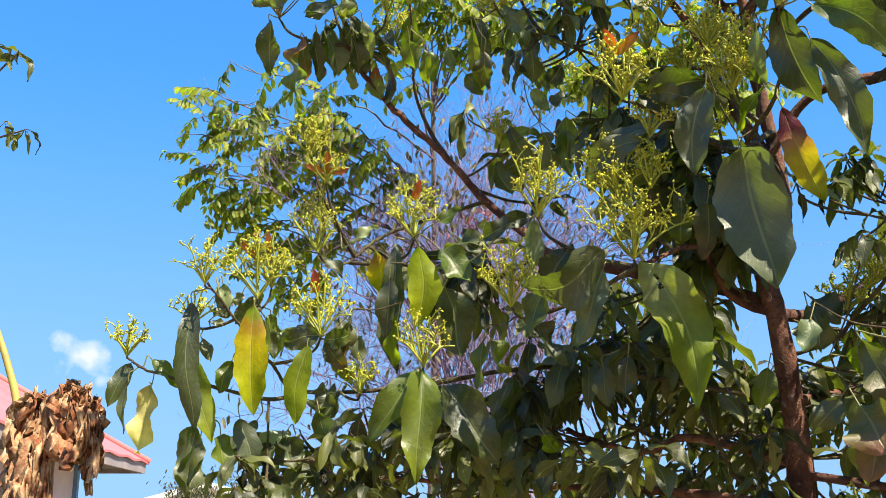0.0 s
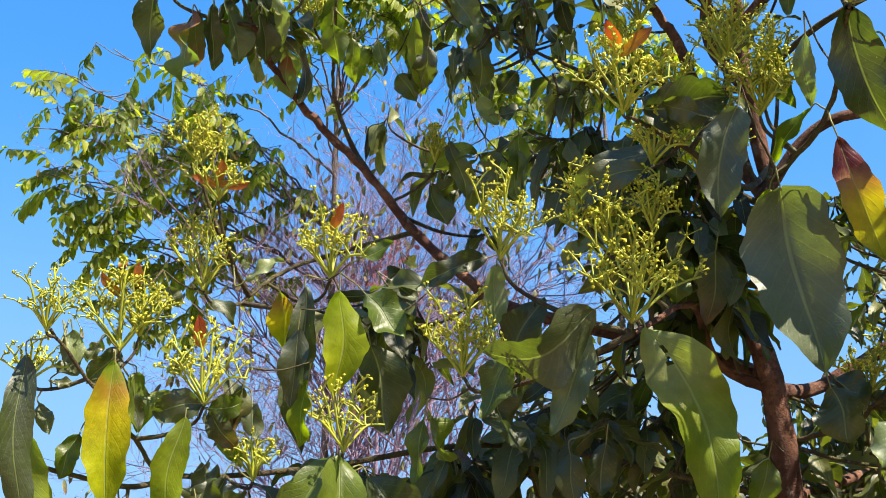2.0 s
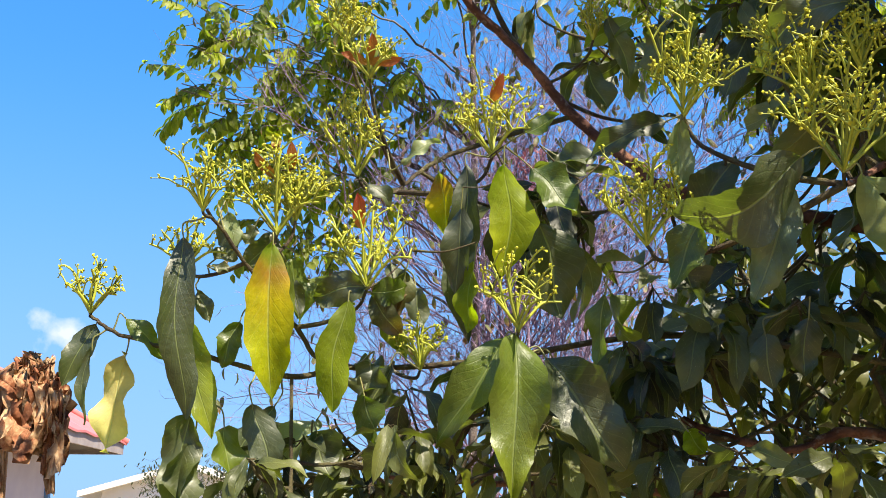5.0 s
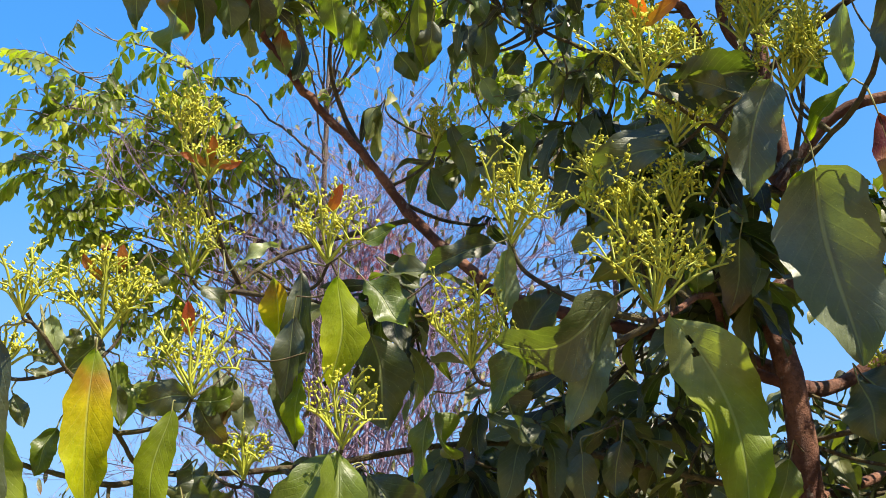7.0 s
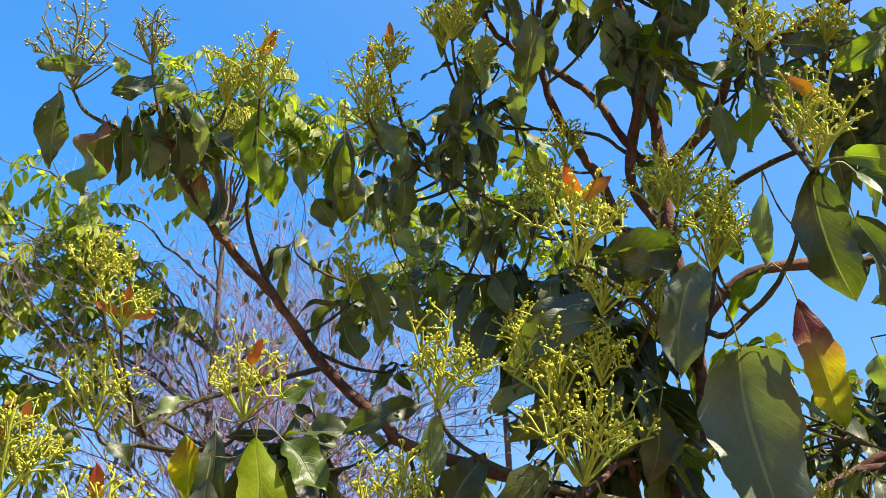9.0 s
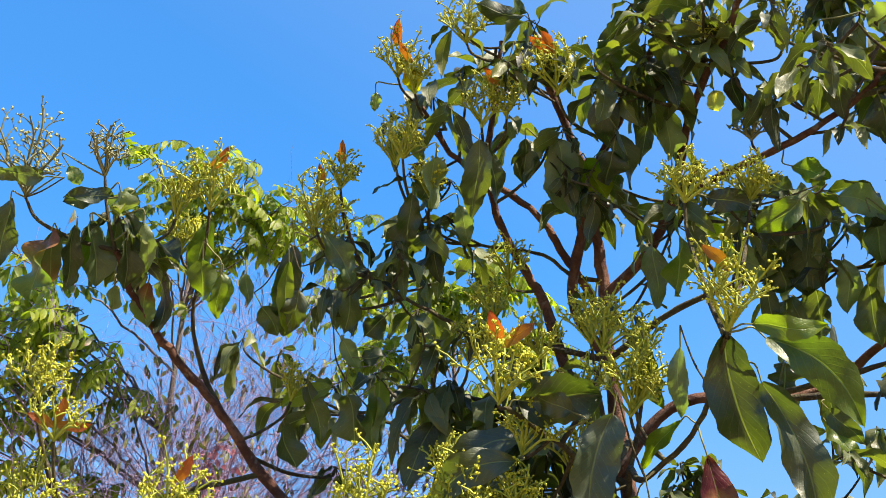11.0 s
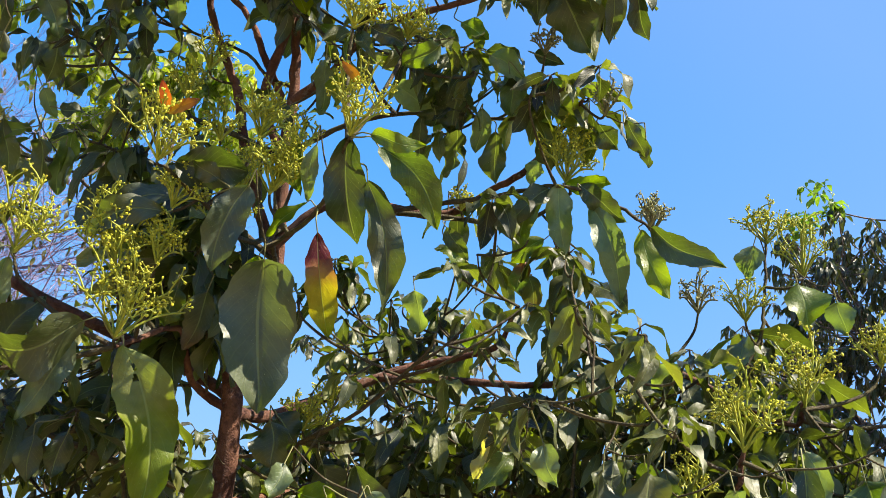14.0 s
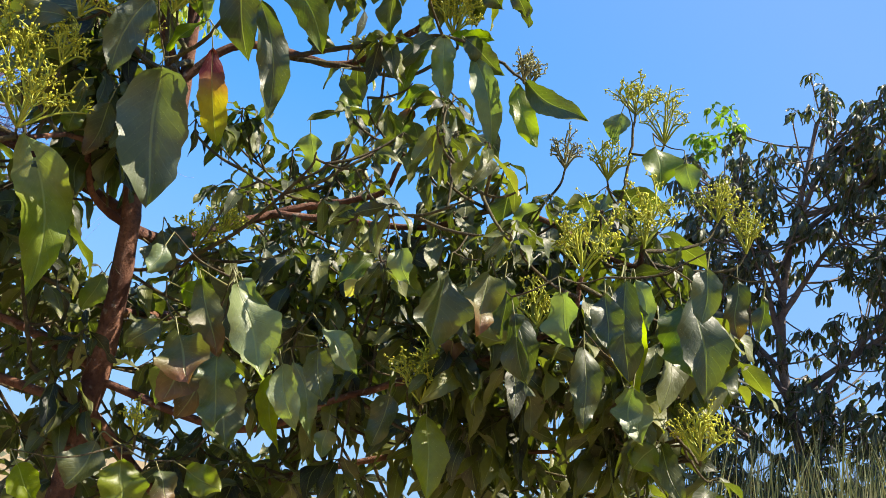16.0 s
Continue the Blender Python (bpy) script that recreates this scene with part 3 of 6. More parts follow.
limb("limb", [(0.962, 1.632, 2.215), (0.941, 1.589, 2.227), (0.844, 1.405, 2.213), (0.770, 1.228, 2.150), (0.797, 1.117, 2.206), (0.761, 0.983, 2.286)], 0.0070, 0.0030)
limb("limb", [(0.950, 1.625, 2.300), (0.929, 1.563, 2.304), (0.810, 1.428, 2.207), (0.664, 1.270, 2.190), (0.557, 1.240, 2.234)], 0.0080, 0.0035)
limb("limb", [(0.956, 1.613, 2.235), (0.779, 1.681, 2.352), (0.676, 1.706, 2.396), (0.531, 1.748, 2.413)], 0.0070, 0.0030)
limb("limb", [(0.910, 1.612, 2.480), (0.791, 1.659, 2.508), (0.668, 1.701, 2.529), (0.580, 1.713, 2.565), (0.442, 1.675, 2.600)], 0.0070, 0.0030)
limb("limb", [(0.892, 1.575, 2.630), (0.840, 1.604, 2.645), (0.785, 1.618, 2.685), (0.680, 1.654, 2.701), (0.564, 1.692, 2.709)], 0.0050, 0.0030)
limb("limb", [(0.960, 1.632, 2.241), (0.870, 1.660, 2.420), (0.795, 1.644, 2.595), (0.765, 1.651, 2.649), (0.689, 1.619, 2.746), (0.639, 1.561, 2.851), (0.619, 1.467, 2.969), (0.609, 1.418, 3.024)], 0.0130, 0.0040)
limb("limb", [(0.917, 1.609, 2.479), (0.845, 1.612, 2.590), (0.836, 1.535, 2.728), (0.830, 1.471, 2.814), (0.849, 1.384, 2.900), (0.859, 1.244, 3.000), (0.842, 1.144, 3.078)], 0.0120, 0.0050)
limb("limb", [(0.908, 1.596, 2.540), (0.885, 1.601, 2.600), (0.822, 1.600, 2.684), (0.747, 1.598, 2.776), (0.597, 1.619, 2.866), (0.501, 1.582, 2.951)], 0.0110, 0.0050)
limb("limb", [(0.897, 1.563, 2.597), (0.934, 1.446, 2.657), (0.933, 1.350, 2.743), (0.913, 1.248, 2.836), (0.910, 1.103, 2.926), (0.898, 1.022, 2.997)], 0.0110, 0.0050)
limb("limb", [(0.938, 1.375, 2.710), (0.989, 1.284, 2.738), (1.058, 1.159, 2.758), (1.102, 1.034, 2.784), (1.111, 0.946, 2.817)], 0.0090, 0.0040)
limb("limb", [(1.102, 1.034, 2.784), (1.148, 0.925, 2.767), (1.190, 0.850, 2.750)], 0.0050, 0.0030)
limb("limb", [(0.928, 1.620, 2.259), (1.026, 1.527, 2.384), (1.218, 1.404, 2.391), (1.276, 1.287, 2.446), (1.295, 1.196, 2.479), (1.287, 1.093, 2.536), (1.272, 1.021, 2.574)], 0.0120, 0.0040)
limb("limb", [(1.115, 1.466, 2.379), (1.228, 1.347, 2.374), (1.307, 1.230, 2.362), (1.325, 1.099, 2.403), (1.306, 1.076, 2.420)], 0.0070, 0.0030)
limb("limb", [(0.917, 1.609, 2.479), (0.990, 1.490, 2.545), (1.063, 1.387, 2.573), (1.151, 1.284, 2.574), (1.219, 1.182, 2.558), (1.232, 1.124, 2.571)], 0.0070, 0.0030)
limb("limb", [(1.115, 1.466, 2.379), (1.130, 1.300, 2.362), (1.180, 1.160, 2.366), (1.246, 1.036, 2.382), (1.330, 0.990, 2.372), (1.415, 0.945, 2.330)], 0.0060, 0.0030)
limb("limb", [(0.919, 1.612, 1.897), (1.040, 1.678, 1.919), (1.179, 1.628, 2.003), (1.279, 1.573, 2.066), (1.340, 1.511, 2.096), (1.407, 1.392, 2.134), (1.391, 1.300, 2.214)], 0.0150, 0.0050)
limb("limb", [(1.241, 1.584, 2.042), (1.358, 1.467, 2.054), (1.475, 1.271, 2.056), (1.554, 1.064, 2.106), (1.671, 0.814, 1.994), (1.638, 0.747, 2.027)], 0.0100, 0.0040)
limb("limb", [(0.953, 1.654, 1.561), (1.219, 1.455, 1.517), (1.359, 1.255, 1.632), (1.488, 1.004, 1.741), (1.507, 0.798, 1.826), (1.476, 0.742, 1.905)], 0.0100, 0.0040)
limb("limb", [(1.488, 1.004, 1.741), (1.589, 0.842, 1.676), (1.662, 0.687, 1.678), (1.698, 0.598, 1.616)], 0.0070, 0.0030)
limb("limb", [(0.952, 1.653, 1.582), (0.855, 1.786, 1.632), (0.751, 1.831, 1.655), (0.652, 1.869, 1.626), (0.490, 1.937, 1.686)], 0.0130, 0.0060)
limb("limb", [(0.956, 1.660, 1.496), (0.847, 1.734, 1.554), (0.810, 1.719, 1.614), (0.761, 1.735, 1.740)], 0.0070, 0.0040)
limb("limb", [(0.933, 1.627, 1.804), (0.949, 1.632, 1.811), (1.012, 1.532, 1.829), (1.023, 1.458, 1.860)], 0.0060, 0.0030)
limb("limb", [(0.956, 1.660, 1.496), (1.240, 1.672, 1.323), (1.484, 1.617, 1.451), (1.706, 1.389, 1.568), (1.806, 1.071, 1.612)], 0.0140, 0.0040)
limb("limb", [(0.956, 1.660, 1.496), (0.744, 2.016, 1.544), (0.481, 2.146, 1.564), (0.160, 2.194, 1.581), (-0.040, 2.100, 1.590)], 0.0130, 0.0040)
limb("limb", [(0.951, 1.651, 1.604), (1.101, 2.132, 1.634), (1.029, 2.492, 1.749)], 0.0120, 0.0050)
limb("limb", [(0.947, 1.642, 1.712), (1.391, 1.942, 1.836), (1.736, 1.893, 2.001), (1.929, 1.545, 1.977)], 0.0110, 0.0040)
limb("limb", [(1.745, 1.280, 1.590), (1.690, 1.180, 1.700), (1.646, 1.111, 1.833), (1.769, 0.983, 2.160), (1.792, 0.975, 2.280), (1.791, 0.976, 2.424)], 0.0060, 0.0030)
# flowers
panicle((0.386, 1.399, 2.053), (-0.067, -0.334, 0.940), 0.156, 0.135, 0, 1.0)
panicle((0.553, 1.279, 1.931), (-0.056, -0.289, 0.956), 0.247, 0.157, 0, 1.0)
panicle((0.332, 1.426, 1.873), (-0.045, -0.222, 0.974), 0.151, 0.135, 0, 1.0)
panicle((0.157, 1.473, 1.760), (-0.048, -0.143, 0.989), 0.151, 0.119, 0, 0.6)
panicle((-0.060, 1.551, 1.836), (-0.065, -0.197, 0.978), 0.174, 0.141, 1, 0.8)
panicle((-0.197, 1.555, 1.920), (-0.064, -0.251, 0.966), 0.158, 0.137, 1, 0.9)
panicle((-0.288, 1.456, 1.926), (-0.064, -0.263, 0.963), 0.108, 0.101, 0, 0.6)
panicle((0.132, 1.609, 2.067), (-0.058, -0.313, 0.948), 0.173, 0.137, 1, 0.9)
panicle((-0.103, 1.615, 2.267), (-0.046, -0.407, 0.912), 0.139, 0.088, 0, 1.2)
panicle((-0.085, 1.668, 2.052), (-0.056, -0.305, 0.951), 0.157, 0.147, 0, 0.8)
panicle((-0.066, 1.600, 2.196), (-0.050, -0.370, 0.928), 0.138, 0.092, 3, 0.6)
panicle((0.536, 1.222, 2.230), (-0.121, -0.452, 0.884), 0.180, 0.133, 2, 0.7)
panicle((0.595, 1.275, 2.175), (-0.102, -0.400, 0.911), 0.127, 0.095, 0, 0.7)
panicle((0.596, 1.292, 2.076), (-0.079, -0.344, 0.935), 0.094, 0.094, 0, 0.7)
panicle((0.704, 1.322, 2.163), (-0.099, -0.377, 0.921), 0.124, 0.099, 0, 0.7)
panicle((0.530, 1.424, 2.162), (-0.081, -0.363, 0.928), 0.095, 0.078, 0, 0.7)
panicle((0.739, 1.206, 2.233), (-0.136, -0.432, 0.891), 0.156, 0.117, 0, 0.9)
panicle((0.020, 1.615, 1.726), (-0.063, -0.105, 0.992), 0.093, 0.093, 0, 0.8)
panicle((-0.460, 1.541, 1.795), (-0.035, -0.164, 0.986), 0.123, 0.088, 0, 0.6)
panicle((-0.329, 1.563, 1.871), (-0.020, -0.197, 0.980), 0.138, 0.072, 0, 0.6)
panicle((1.014, 1.462, 1.873), (0.020, -0.225, 0.974), 0.149, 0.086, 0, 1.0)
panicle((1.059, 1.446, 1.916), (0.012, -0.248, 0.969), 0.126, 0.080, 0, 1.0)
panicle((-0.189, 1.600, 2.607), (-0.093, -0.570, 0.816), 0.180, 0.151, 0, 0.5)
panicle((-0.067, 1.557, 2.652), (-0.108, -0.582, 0.806), 0.086, 0.105, 0, 0.5)
panicle((0.063, 1.603, 2.618), (-0.122, -0.552, 0.825), 0.108, 0.108, 0, 0.8)
panicle((0.118, 1.588, 2.636), (-0.129, -0.561, 0.818), 0.149, 0.119, 1, 0.8)
panicle((0.084, 1.681, 2.584), (-0.120, -0.517, 0.847), 0.102, 0.092, 0, 0.9)
panicle((0.316, 1.610, 2.654), (-0.148, -0.546, 0.825), 0.145, 0.114, 1, 0.8)
panicle((0.355, 1.603, 2.741), (-0.157, -0.565, 0.810), 0.106, 0.074, 1, 0.8)
panicle((0.457, 1.538, 2.794), (-0.178, -0.589, 0.788), 0.116, 0.095, 0, 0.8)
panicle((0.526, 1.579, 2.745), (-0.175, -0.557, 0.812), 0.096, 0.086, 0, 0.8)
panicle((0.763, 0.978, 2.292), (-0.210, -0.497, 0.842), 0.144, 0.129, 1, 0.9)
panicle((0.745, 1.199, 2.241), (-0.148, -0.433, 0.889), 0.122, 0.122, 0, 0.9)
panicle((0.709, 1.229, 2.339), (-0.166, -0.467, 0.868), 0.126, 0.101, 0, 0.9)
panicle((0.788, 1.096, 2.548), (-0.241, -0.553, 0.797), 0.125, 0.083, 0, 0.9)
panicle((0.883, 1.064, 2.555), (-0.252, -0.544, 0.801), 0.117, 0.075, 0, 0.9)
panicle((0.607, 1.766, 2.446), (-0.124, -0.414, 0.902), 0.100, 0.089, 0, 1.0)
panicle((0.622, 1.595, 2.425), (-0.135, -0.436, 0.890), 0.133, 0.092, 0, 0.9)
panicle((0.337, 1.813, 2.375), (-0.114, -0.393, 0.912), 0.075, 0.086, 0, 0.8)
panicle((-0.172, 1.573, 1.948), (-0.122, -0.263, 0.957), 0.103, 0.119, 1, 0.8)
panicle((0.714, 1.630, 2.618), (-0.164, -0.492, 0.855), 0.120, 0.099, 0, 0.8)
panicle((0.683, 1.322, 2.861), (-0.349, -0.572, 0.743), 0.176, 0.117, 2, 0.9)
panicle((0.625, 1.425, 2.857), (-0.333, -0.559, 0.760), 0.132, 0.101, 1, 0.8)
panicle((0.463, 1.498, 2.920), (-0.314, -0.589, 0.744), 0.113, 0.093, 1, 0.8)
panicle((0.347, 1.673, 2.639), (-0.287, -0.486, 0.825), 0.143, 0.113, 0, 0.9)
panicle((0.534, 1.406, 2.993), (-0.303, -0.628, 0.717), 0.156, 0.094, 0, 0.9)
panicle((0.431, 1.514, 2.959), (-0.278, -0.615, 0.738), 0.117, 0.096, 1, 0.8)
panicle((0.585, 1.452, 2.844), (-0.287, -0.576, 0.766), 0.134, 0.103, 0, 0.9)
panicle((1.000, 1.200, 2.768), (-0.319, -0.524, 0.790), 0.078, 0.049, 0, 0.5)
panicle((0.457, 1.591, 2.809), (-0.304, -0.539, 0.786), 0.105, 0.094, 0, 0.8)
panicle((0.899, 1.257, 2.616), (-0.335, -0.461, 0.822), 0.140, 0.093, 1, 0.9)
panicle((1.011, 1.230, 2.637), (-0.340, -0.451, 0.825), 0.104, 0.085, 0, 0.9)
panicle((1.285, 1.058, 2.407), (-0.298, -0.361, 0.884), 0.129, 0.104, 0, 0.9)
panicle((1.295, 0.974, 2.534), (-0.339, -0.404, 0.850), 0.094, 0.077, 0, 0.5)
panicle((1.188, 1.048, 2.649), (-0.360, -0.443, 0.821), 0.081, 0.063, 0, 0.5)
panicle((1.183, 0.830, 2.756), (-0.425, -0.494, 0.758), 0.090, 0.074, 0, 0.5)
panicle((1.392, 0.924, 2.322), (-0.271, -0.333, 0.903), 0.080, 0.064, 0, 0.5)
panicle((0.777, 1.402, 2.420), (-0.296, -0.384, 0.875), 0.130, 0.102, 0, 0.6)
panicle((0.834, 1.330, 2.375), (-0.291, -0.366, 0.884), 0.098, 0.090, 0, 0.6)
panicle((0.743, 1.538, 2.432), (-0.289, -0.367, 0.884), 0.109, 0.089, 0, 0.9)
panicle((0.669, 1.587, 2.514), (-0.296, -0.403, 0.866), 0.122, 0.091, 0, 0.9)
panicle((0.899, 1.153, 2.890), (-0.389, -0.558, 0.734), 0.104, 0.095, 0, 0.8)
panicle((1.215, 1.310, 2.380), (-0.266, -0.317, 0.910), 0.067, 0.058, 0, 0.6)
panicle((0.749, 1.367, 2.278), (-0.279, -0.329, 0.902), 0.105, 0.096, 0, 0.9)
panicle((0.996, 1.078, 2.884), (-0.403, -0.543, 0.737), 0.093, 0.084, 0, 0.6)
panicle((1.793, 0.977, 2.418), (-0.372, -0.134, 0.919), 0.148, 0.094, 0, 1.1)
panicle((1.814, 0.893, 2.332), (-0.356, -0.117, 0.927), 0.143, 0.143, 0, 0.6)
panicle((1.476, 0.742, 1.905), (-0.243, -0.010, 0.970), 0.161, 0.139, 0, 1.1)
panicle((1.640, 0.747, 2.016), (-0.268, -0.039, 0.963), 0.171, 0.137, 0, 1.0)
panicle((1.799, 0.701, 2.121), (-0.282, -0.055, 0.958), 0.119, 0.095, 0, 1.0)
panicle((1.836, 0.647, 2.060), (-0.257, -0.038, 0.966), 0.128, 0.105, 0, 0.9)
panicle((1.378, 1.028, 1.627), (-0.160, 0.123, 0.979), 0.146, 0.135, 0, 1.0)
panicle((1.660, 0.555, 1.607), (-0.071, 0.109, 0.991), 0.131, 0.101, 0, 1.0)
panicle((1.468, 0.832, 1.805), (-0.197, 0.046, 0.979), 0.120, 0.098, 0, 0.8)
panicle((1.620, 0.998, 2.217), (-0.327, -0.095, 0.940), 0.102, 0.089, 0, 0.5)
panicle((1.454, 0.977, 2.336), (-0.382, -0.160, 0.910), 0.086, 0.086, 0, 0.5)
panicle((1.535, 1.062, 1.955), (-0.249, -0.005, 0.968), 0.099, 0.086, 0, 0.7)
panicle((0.988, 1.437, 1.457), (-0.194, 0.205, 0.959), 0.092, 0.069, 0, 0.7)
panicle((1.709, 0.950, 2.217), (-0.321, -0.088, 0.943), 0.115, 0.102, 0, 0.8)
panicle((1.672, 0.631, 1.813), (-0.164, 0.042, 0.986), 0.086, 0.075, 0, 0.7)
panicle((1.306, 1.081, 2.457), (-0.422, -0.230, 0.877), 0.136, 0.099, 0, 0.8)
panicle((0.543, 1.325, 2.046), (-0.343, -0.217, 0.914), 0.146, 0.136, 0, 1.0)
# the mass of smaller shoots
fill((0.664, 1.819, 1.827), 0.18, 0.12, 0.30, 15, 0.13)
fill((0.998, 1.837, 1.796), 0.16, 0.08, 0.25, 4, 0.12)
fill((0.398, 1.847, 1.802), 0.15, 0.11, 0.25, 14, 0.13)
fill((0.274, 1.877, 2.053), 0.13, 0.12, 0.20, 8, 0.12)
fill((0.793, 1.639, 2.144), 0.14, 0.12, 0.20, 12, 0.13)
fill((0.573, 1.917, 2.388), 0.20, 0.15, 0.20, 7, 0.09)
fill((0.691, 1.759, 2.255), 0.14, 0.10, 0.20, 8, 0.11)
fill((0.557, 1.704, 2.787), 0.09, 0.10, 0.15, 3, 0.09)
fill((-0.047, 1.671, 2.604), 0.09, 0.06, 0.10, 5, 0.11)
fill((0.824, 1.435, 2.810), 0.14, 0.05, 0.15, 6, 0.12)
fill((0.565, 1.592, 2.930), 0.14, 0.12, 0.15, 4, 0.10)
fill((0.694, 1.427, 2.976), 0.21, 0.07, 0.20, 4, 0.11)
fill((0.847, 1.333, 2.907), 0.11, 0.09, 0.15, 4, 0.12)
fill((1.160, 1.267, 2.625), 0.10, 0.11, 0.15, 5, 0.11)
fill((0.879, 1.182, 2.923), 0.13, 0.06, 0.12, 4, 0.11)
fill((0.859, 1.222, 2.884), 0.09, 0.06, 0.10, 2, 0.11)
fill((1.178, 1.002, 2.836), 0.12, 0.08, 0.12, 6, 0.13)
fill((1.085, 1.283, 2.685), 0.09, 0.06, 0.10, 3, 0.10)
fill((0.521, 1.842, 2.684), 0.16, 0.15, 0.20, 8, 0.10)
fill((0.358, 2.031, 2.499), 0.13, 0.16, 0.20, 6, 0.10)
fill((1.272, 1.088, 2.601), 0.08, 0.06, 0.10, 4, 0.12)
fill((1.392, 1.114, 2.312), 0.12, 0.08, 0.12, 3, 0.12)
fill((1.234, 1.399, 2.449), 0.06, 0.06, 0.10, 1, 0.10)
fill((1.088, 1.035, 2.921), 0.06, 0.05, 0.10, 3, 0.12)
fill((0.652, 1.741, 2.776), 0.11, 0.09, 0.15, 3, 0.10)
fill((0.886, 1.122, 3.069), 0.18, 0.06, 0.20, 5, 0.12)
fill((0.561, 1.478, 3.057), 0.12, 0.04, 0.15, 4, 0.10)
fill((1.507, 1.767, 1.959), 0.35, 0.14, 0.30, 22, 0.11)
fill((1.394, 1.699, 1.712), 0.37, 0.16, 0.30, 26, 0.13)
fill((1.679, 1.193, 2.008), 0.27, 0.16, 0.25, 23, 0.12)
fill((1.656, 1.118, 1.680), 0.33, 0.18, 0.25, 34, 0.14)
fill((1.763, 0.800, 1.837), 0.18, 0.15, 0.20, 16, 0.13)
fill((1.837, 0.971, 2.154), 0.14, 0.11, 0.15, 6, 0.12)
fill((1.051, 2.157, 1.621), 0.21, 0.23, 0.30, 11, 0.10)
fill((1.044, 1.807, 1.366), 0.21, 0.11, 0.30, 6, 0.12)
fill((1.440, 1.672, 2.248), 0.14, 0.11, 0.15, 8, 0.10)
fill((1.365, 1.819, 2.192), 0.21, 0.11, 0.20, 12, 0.09)
fill((1.488, 1.183, 2.222), 0.12, 0.09, 0.12, 2, 0.11)
fill((1.809, 0.728, 1.639), 0.16, 0.08, 0.15, 8, 0.13)
fill((1.239, 1.870, 2.299), 0.14, 0.12, 0.10, 9, 0.09)
fill((1.425, 1.517, 2.313), 0.09, 0.12, 0.10, 3, 0.09)
fill((1.328, 1.489, 1.460), 0.26, 0.09, 0.20, 10, 0.13)
fill((0.818, 2.138, 1.820), 0.28, 0.14, 0.30, 14, 0.12)
fill((0.730, 1.931, 1.985), 0.20, 0.10, 0.20, 10, 0.12)
fill((0.343, 2.274, 1.616), 0.37, 0.15, 0.40, 28, 0.12)
fill((0.733, 2.179, 1.537), 0.44, 0.13, 0.40, 11, 0.12)
fill((1.142, 2.550, 1.782), 0.27, 0.21, 0.40, 25, 0.07)
fill((1.609, 2.271, 1.907), 0.53, 0.19, 0.40, 60, 0.07)
fill((1.996, 1.632, 1.932), 0.42, 0.19, 0.30, 46, 0.09)
fill((1.545, 2.085, 1.435), 0.64, 0.14, 0.40, 50, 0.10)
fill((2.046, 1.254, 1.560), 0.43, 0.11, 0.40, 24, 0.13)
fill((1.351, 2.061, 1.177), 0.75, 0.15, 0.50, 14, 0.13)
fill((0.146, 1.989, 1.748), 0.17, 0.08, 0.30, 12, 0.13)
fill((0.728, 1.694, 2.374), 0.17, 0.10, 0.20, 12, 0.12)
fill((0.752, 1.570, 2.226), 0.12, 0.08, 0.15, 8, 0.12)
fill((0.797, 1.528, 2.118), 0.08, 0.10, 0.15, 6, 0.12)
fill((0.933, 2.423, 1.742), 0.30, 0.17, 0.30, 18, 0.08)
fill((1.419, 2.170, 1.788), 0.36, 0.16, 0.30, 40, 0.08)
fill((0.732, 2.244, 2.034), 0.22, 0.15, 0.30, 22, 0.09)
fill((1.572, 2.105, 2.221), 0.27, 0.10, 0.30, 24, 0.07)
fill((1.714, 1.515, 1.836), 0.36, 0.13, 0.30, 20, 0.12)
fill((1.281, 2.136, 1.819), 0.15, 0.11, 0.30, 4, 0.11)
fill((0.777, 1.193, 2.975), 0.12, 0.10, 0.14, 2, 0.079)
fill((0.876, 1.098, 3.003), 0.12, 0.10, 0.14, 2, 0.079)
fill((0.938, 0.968, 2.919), 0.12, 0.10, 0.14, 2, 0.079)
fill((0.951, 0.858, 2.762), 0.12, 0.10, 0.14, 2, 0.079)
fill((0.955, 1.060, 2.808), 0.12, 0.10, 0.14, 2, 0.079)
fill((0.888, 1.193, 2.892), 0.12, 0.10, 0.14, 2, 0.079)
fill((0.785, 1.287, 2.857), 0.12, 0.10, 0.14, 2, 0.079)
fill((0.973, 0.921, 2.671), 0.12, 0.10, 0.14, 2, 0.079)
fill((0.653, 1.363, 2.935), 0.12, 0.10, 0.14, 2, 0.079)
fill((0.804, 1.159, 3.072), 0.12, 0.10, 0.14, 2, 0.079)
fill((0.507, 1.672, 2.726), 0.12, 0.10, 0.14, 2, 0.065)
fill((0.750, 1.334, 2.693), 0.12, 0.10, 0.14, 2, 0.072)
fill((0.879, 1.239, 2.613), 0.12, 0.10, 0.14, 2, 0.072)
fill((0.900, 1.092, 2.587), 0.12, 0.10, 0.14, 2, 0.072)
fill((0.838, 1.332, 2.518), 0.12, 0.10, 0.14, 2, 0.072)
fill((0.428, 1.661, 2.591), 0.12, 0.10, 0.14, 2, 0.072)
fill((0.535, 1.620, 2.493), 0.12, 0.10, 0.14, 2, 0.072)
fill((0.662, 1.693, 2.487), 0.12, 0.10, 0.14, 2, 0.072)
fill((0.464, 1.696, 2.598), 0.12, 0.10, 0.14, 2, 0.072)
fill((1.029, 1.051, 2.035), 0.12, 0.10, 0.14, 2, 0.072)
fill((1.119, 1.003, 2.027), 0.12, 0.10, 0.14, 2, 0.072)
fill((1.023, 1.190, 1.982), 0.12, 0.10, 0.14, 2, 0.072)
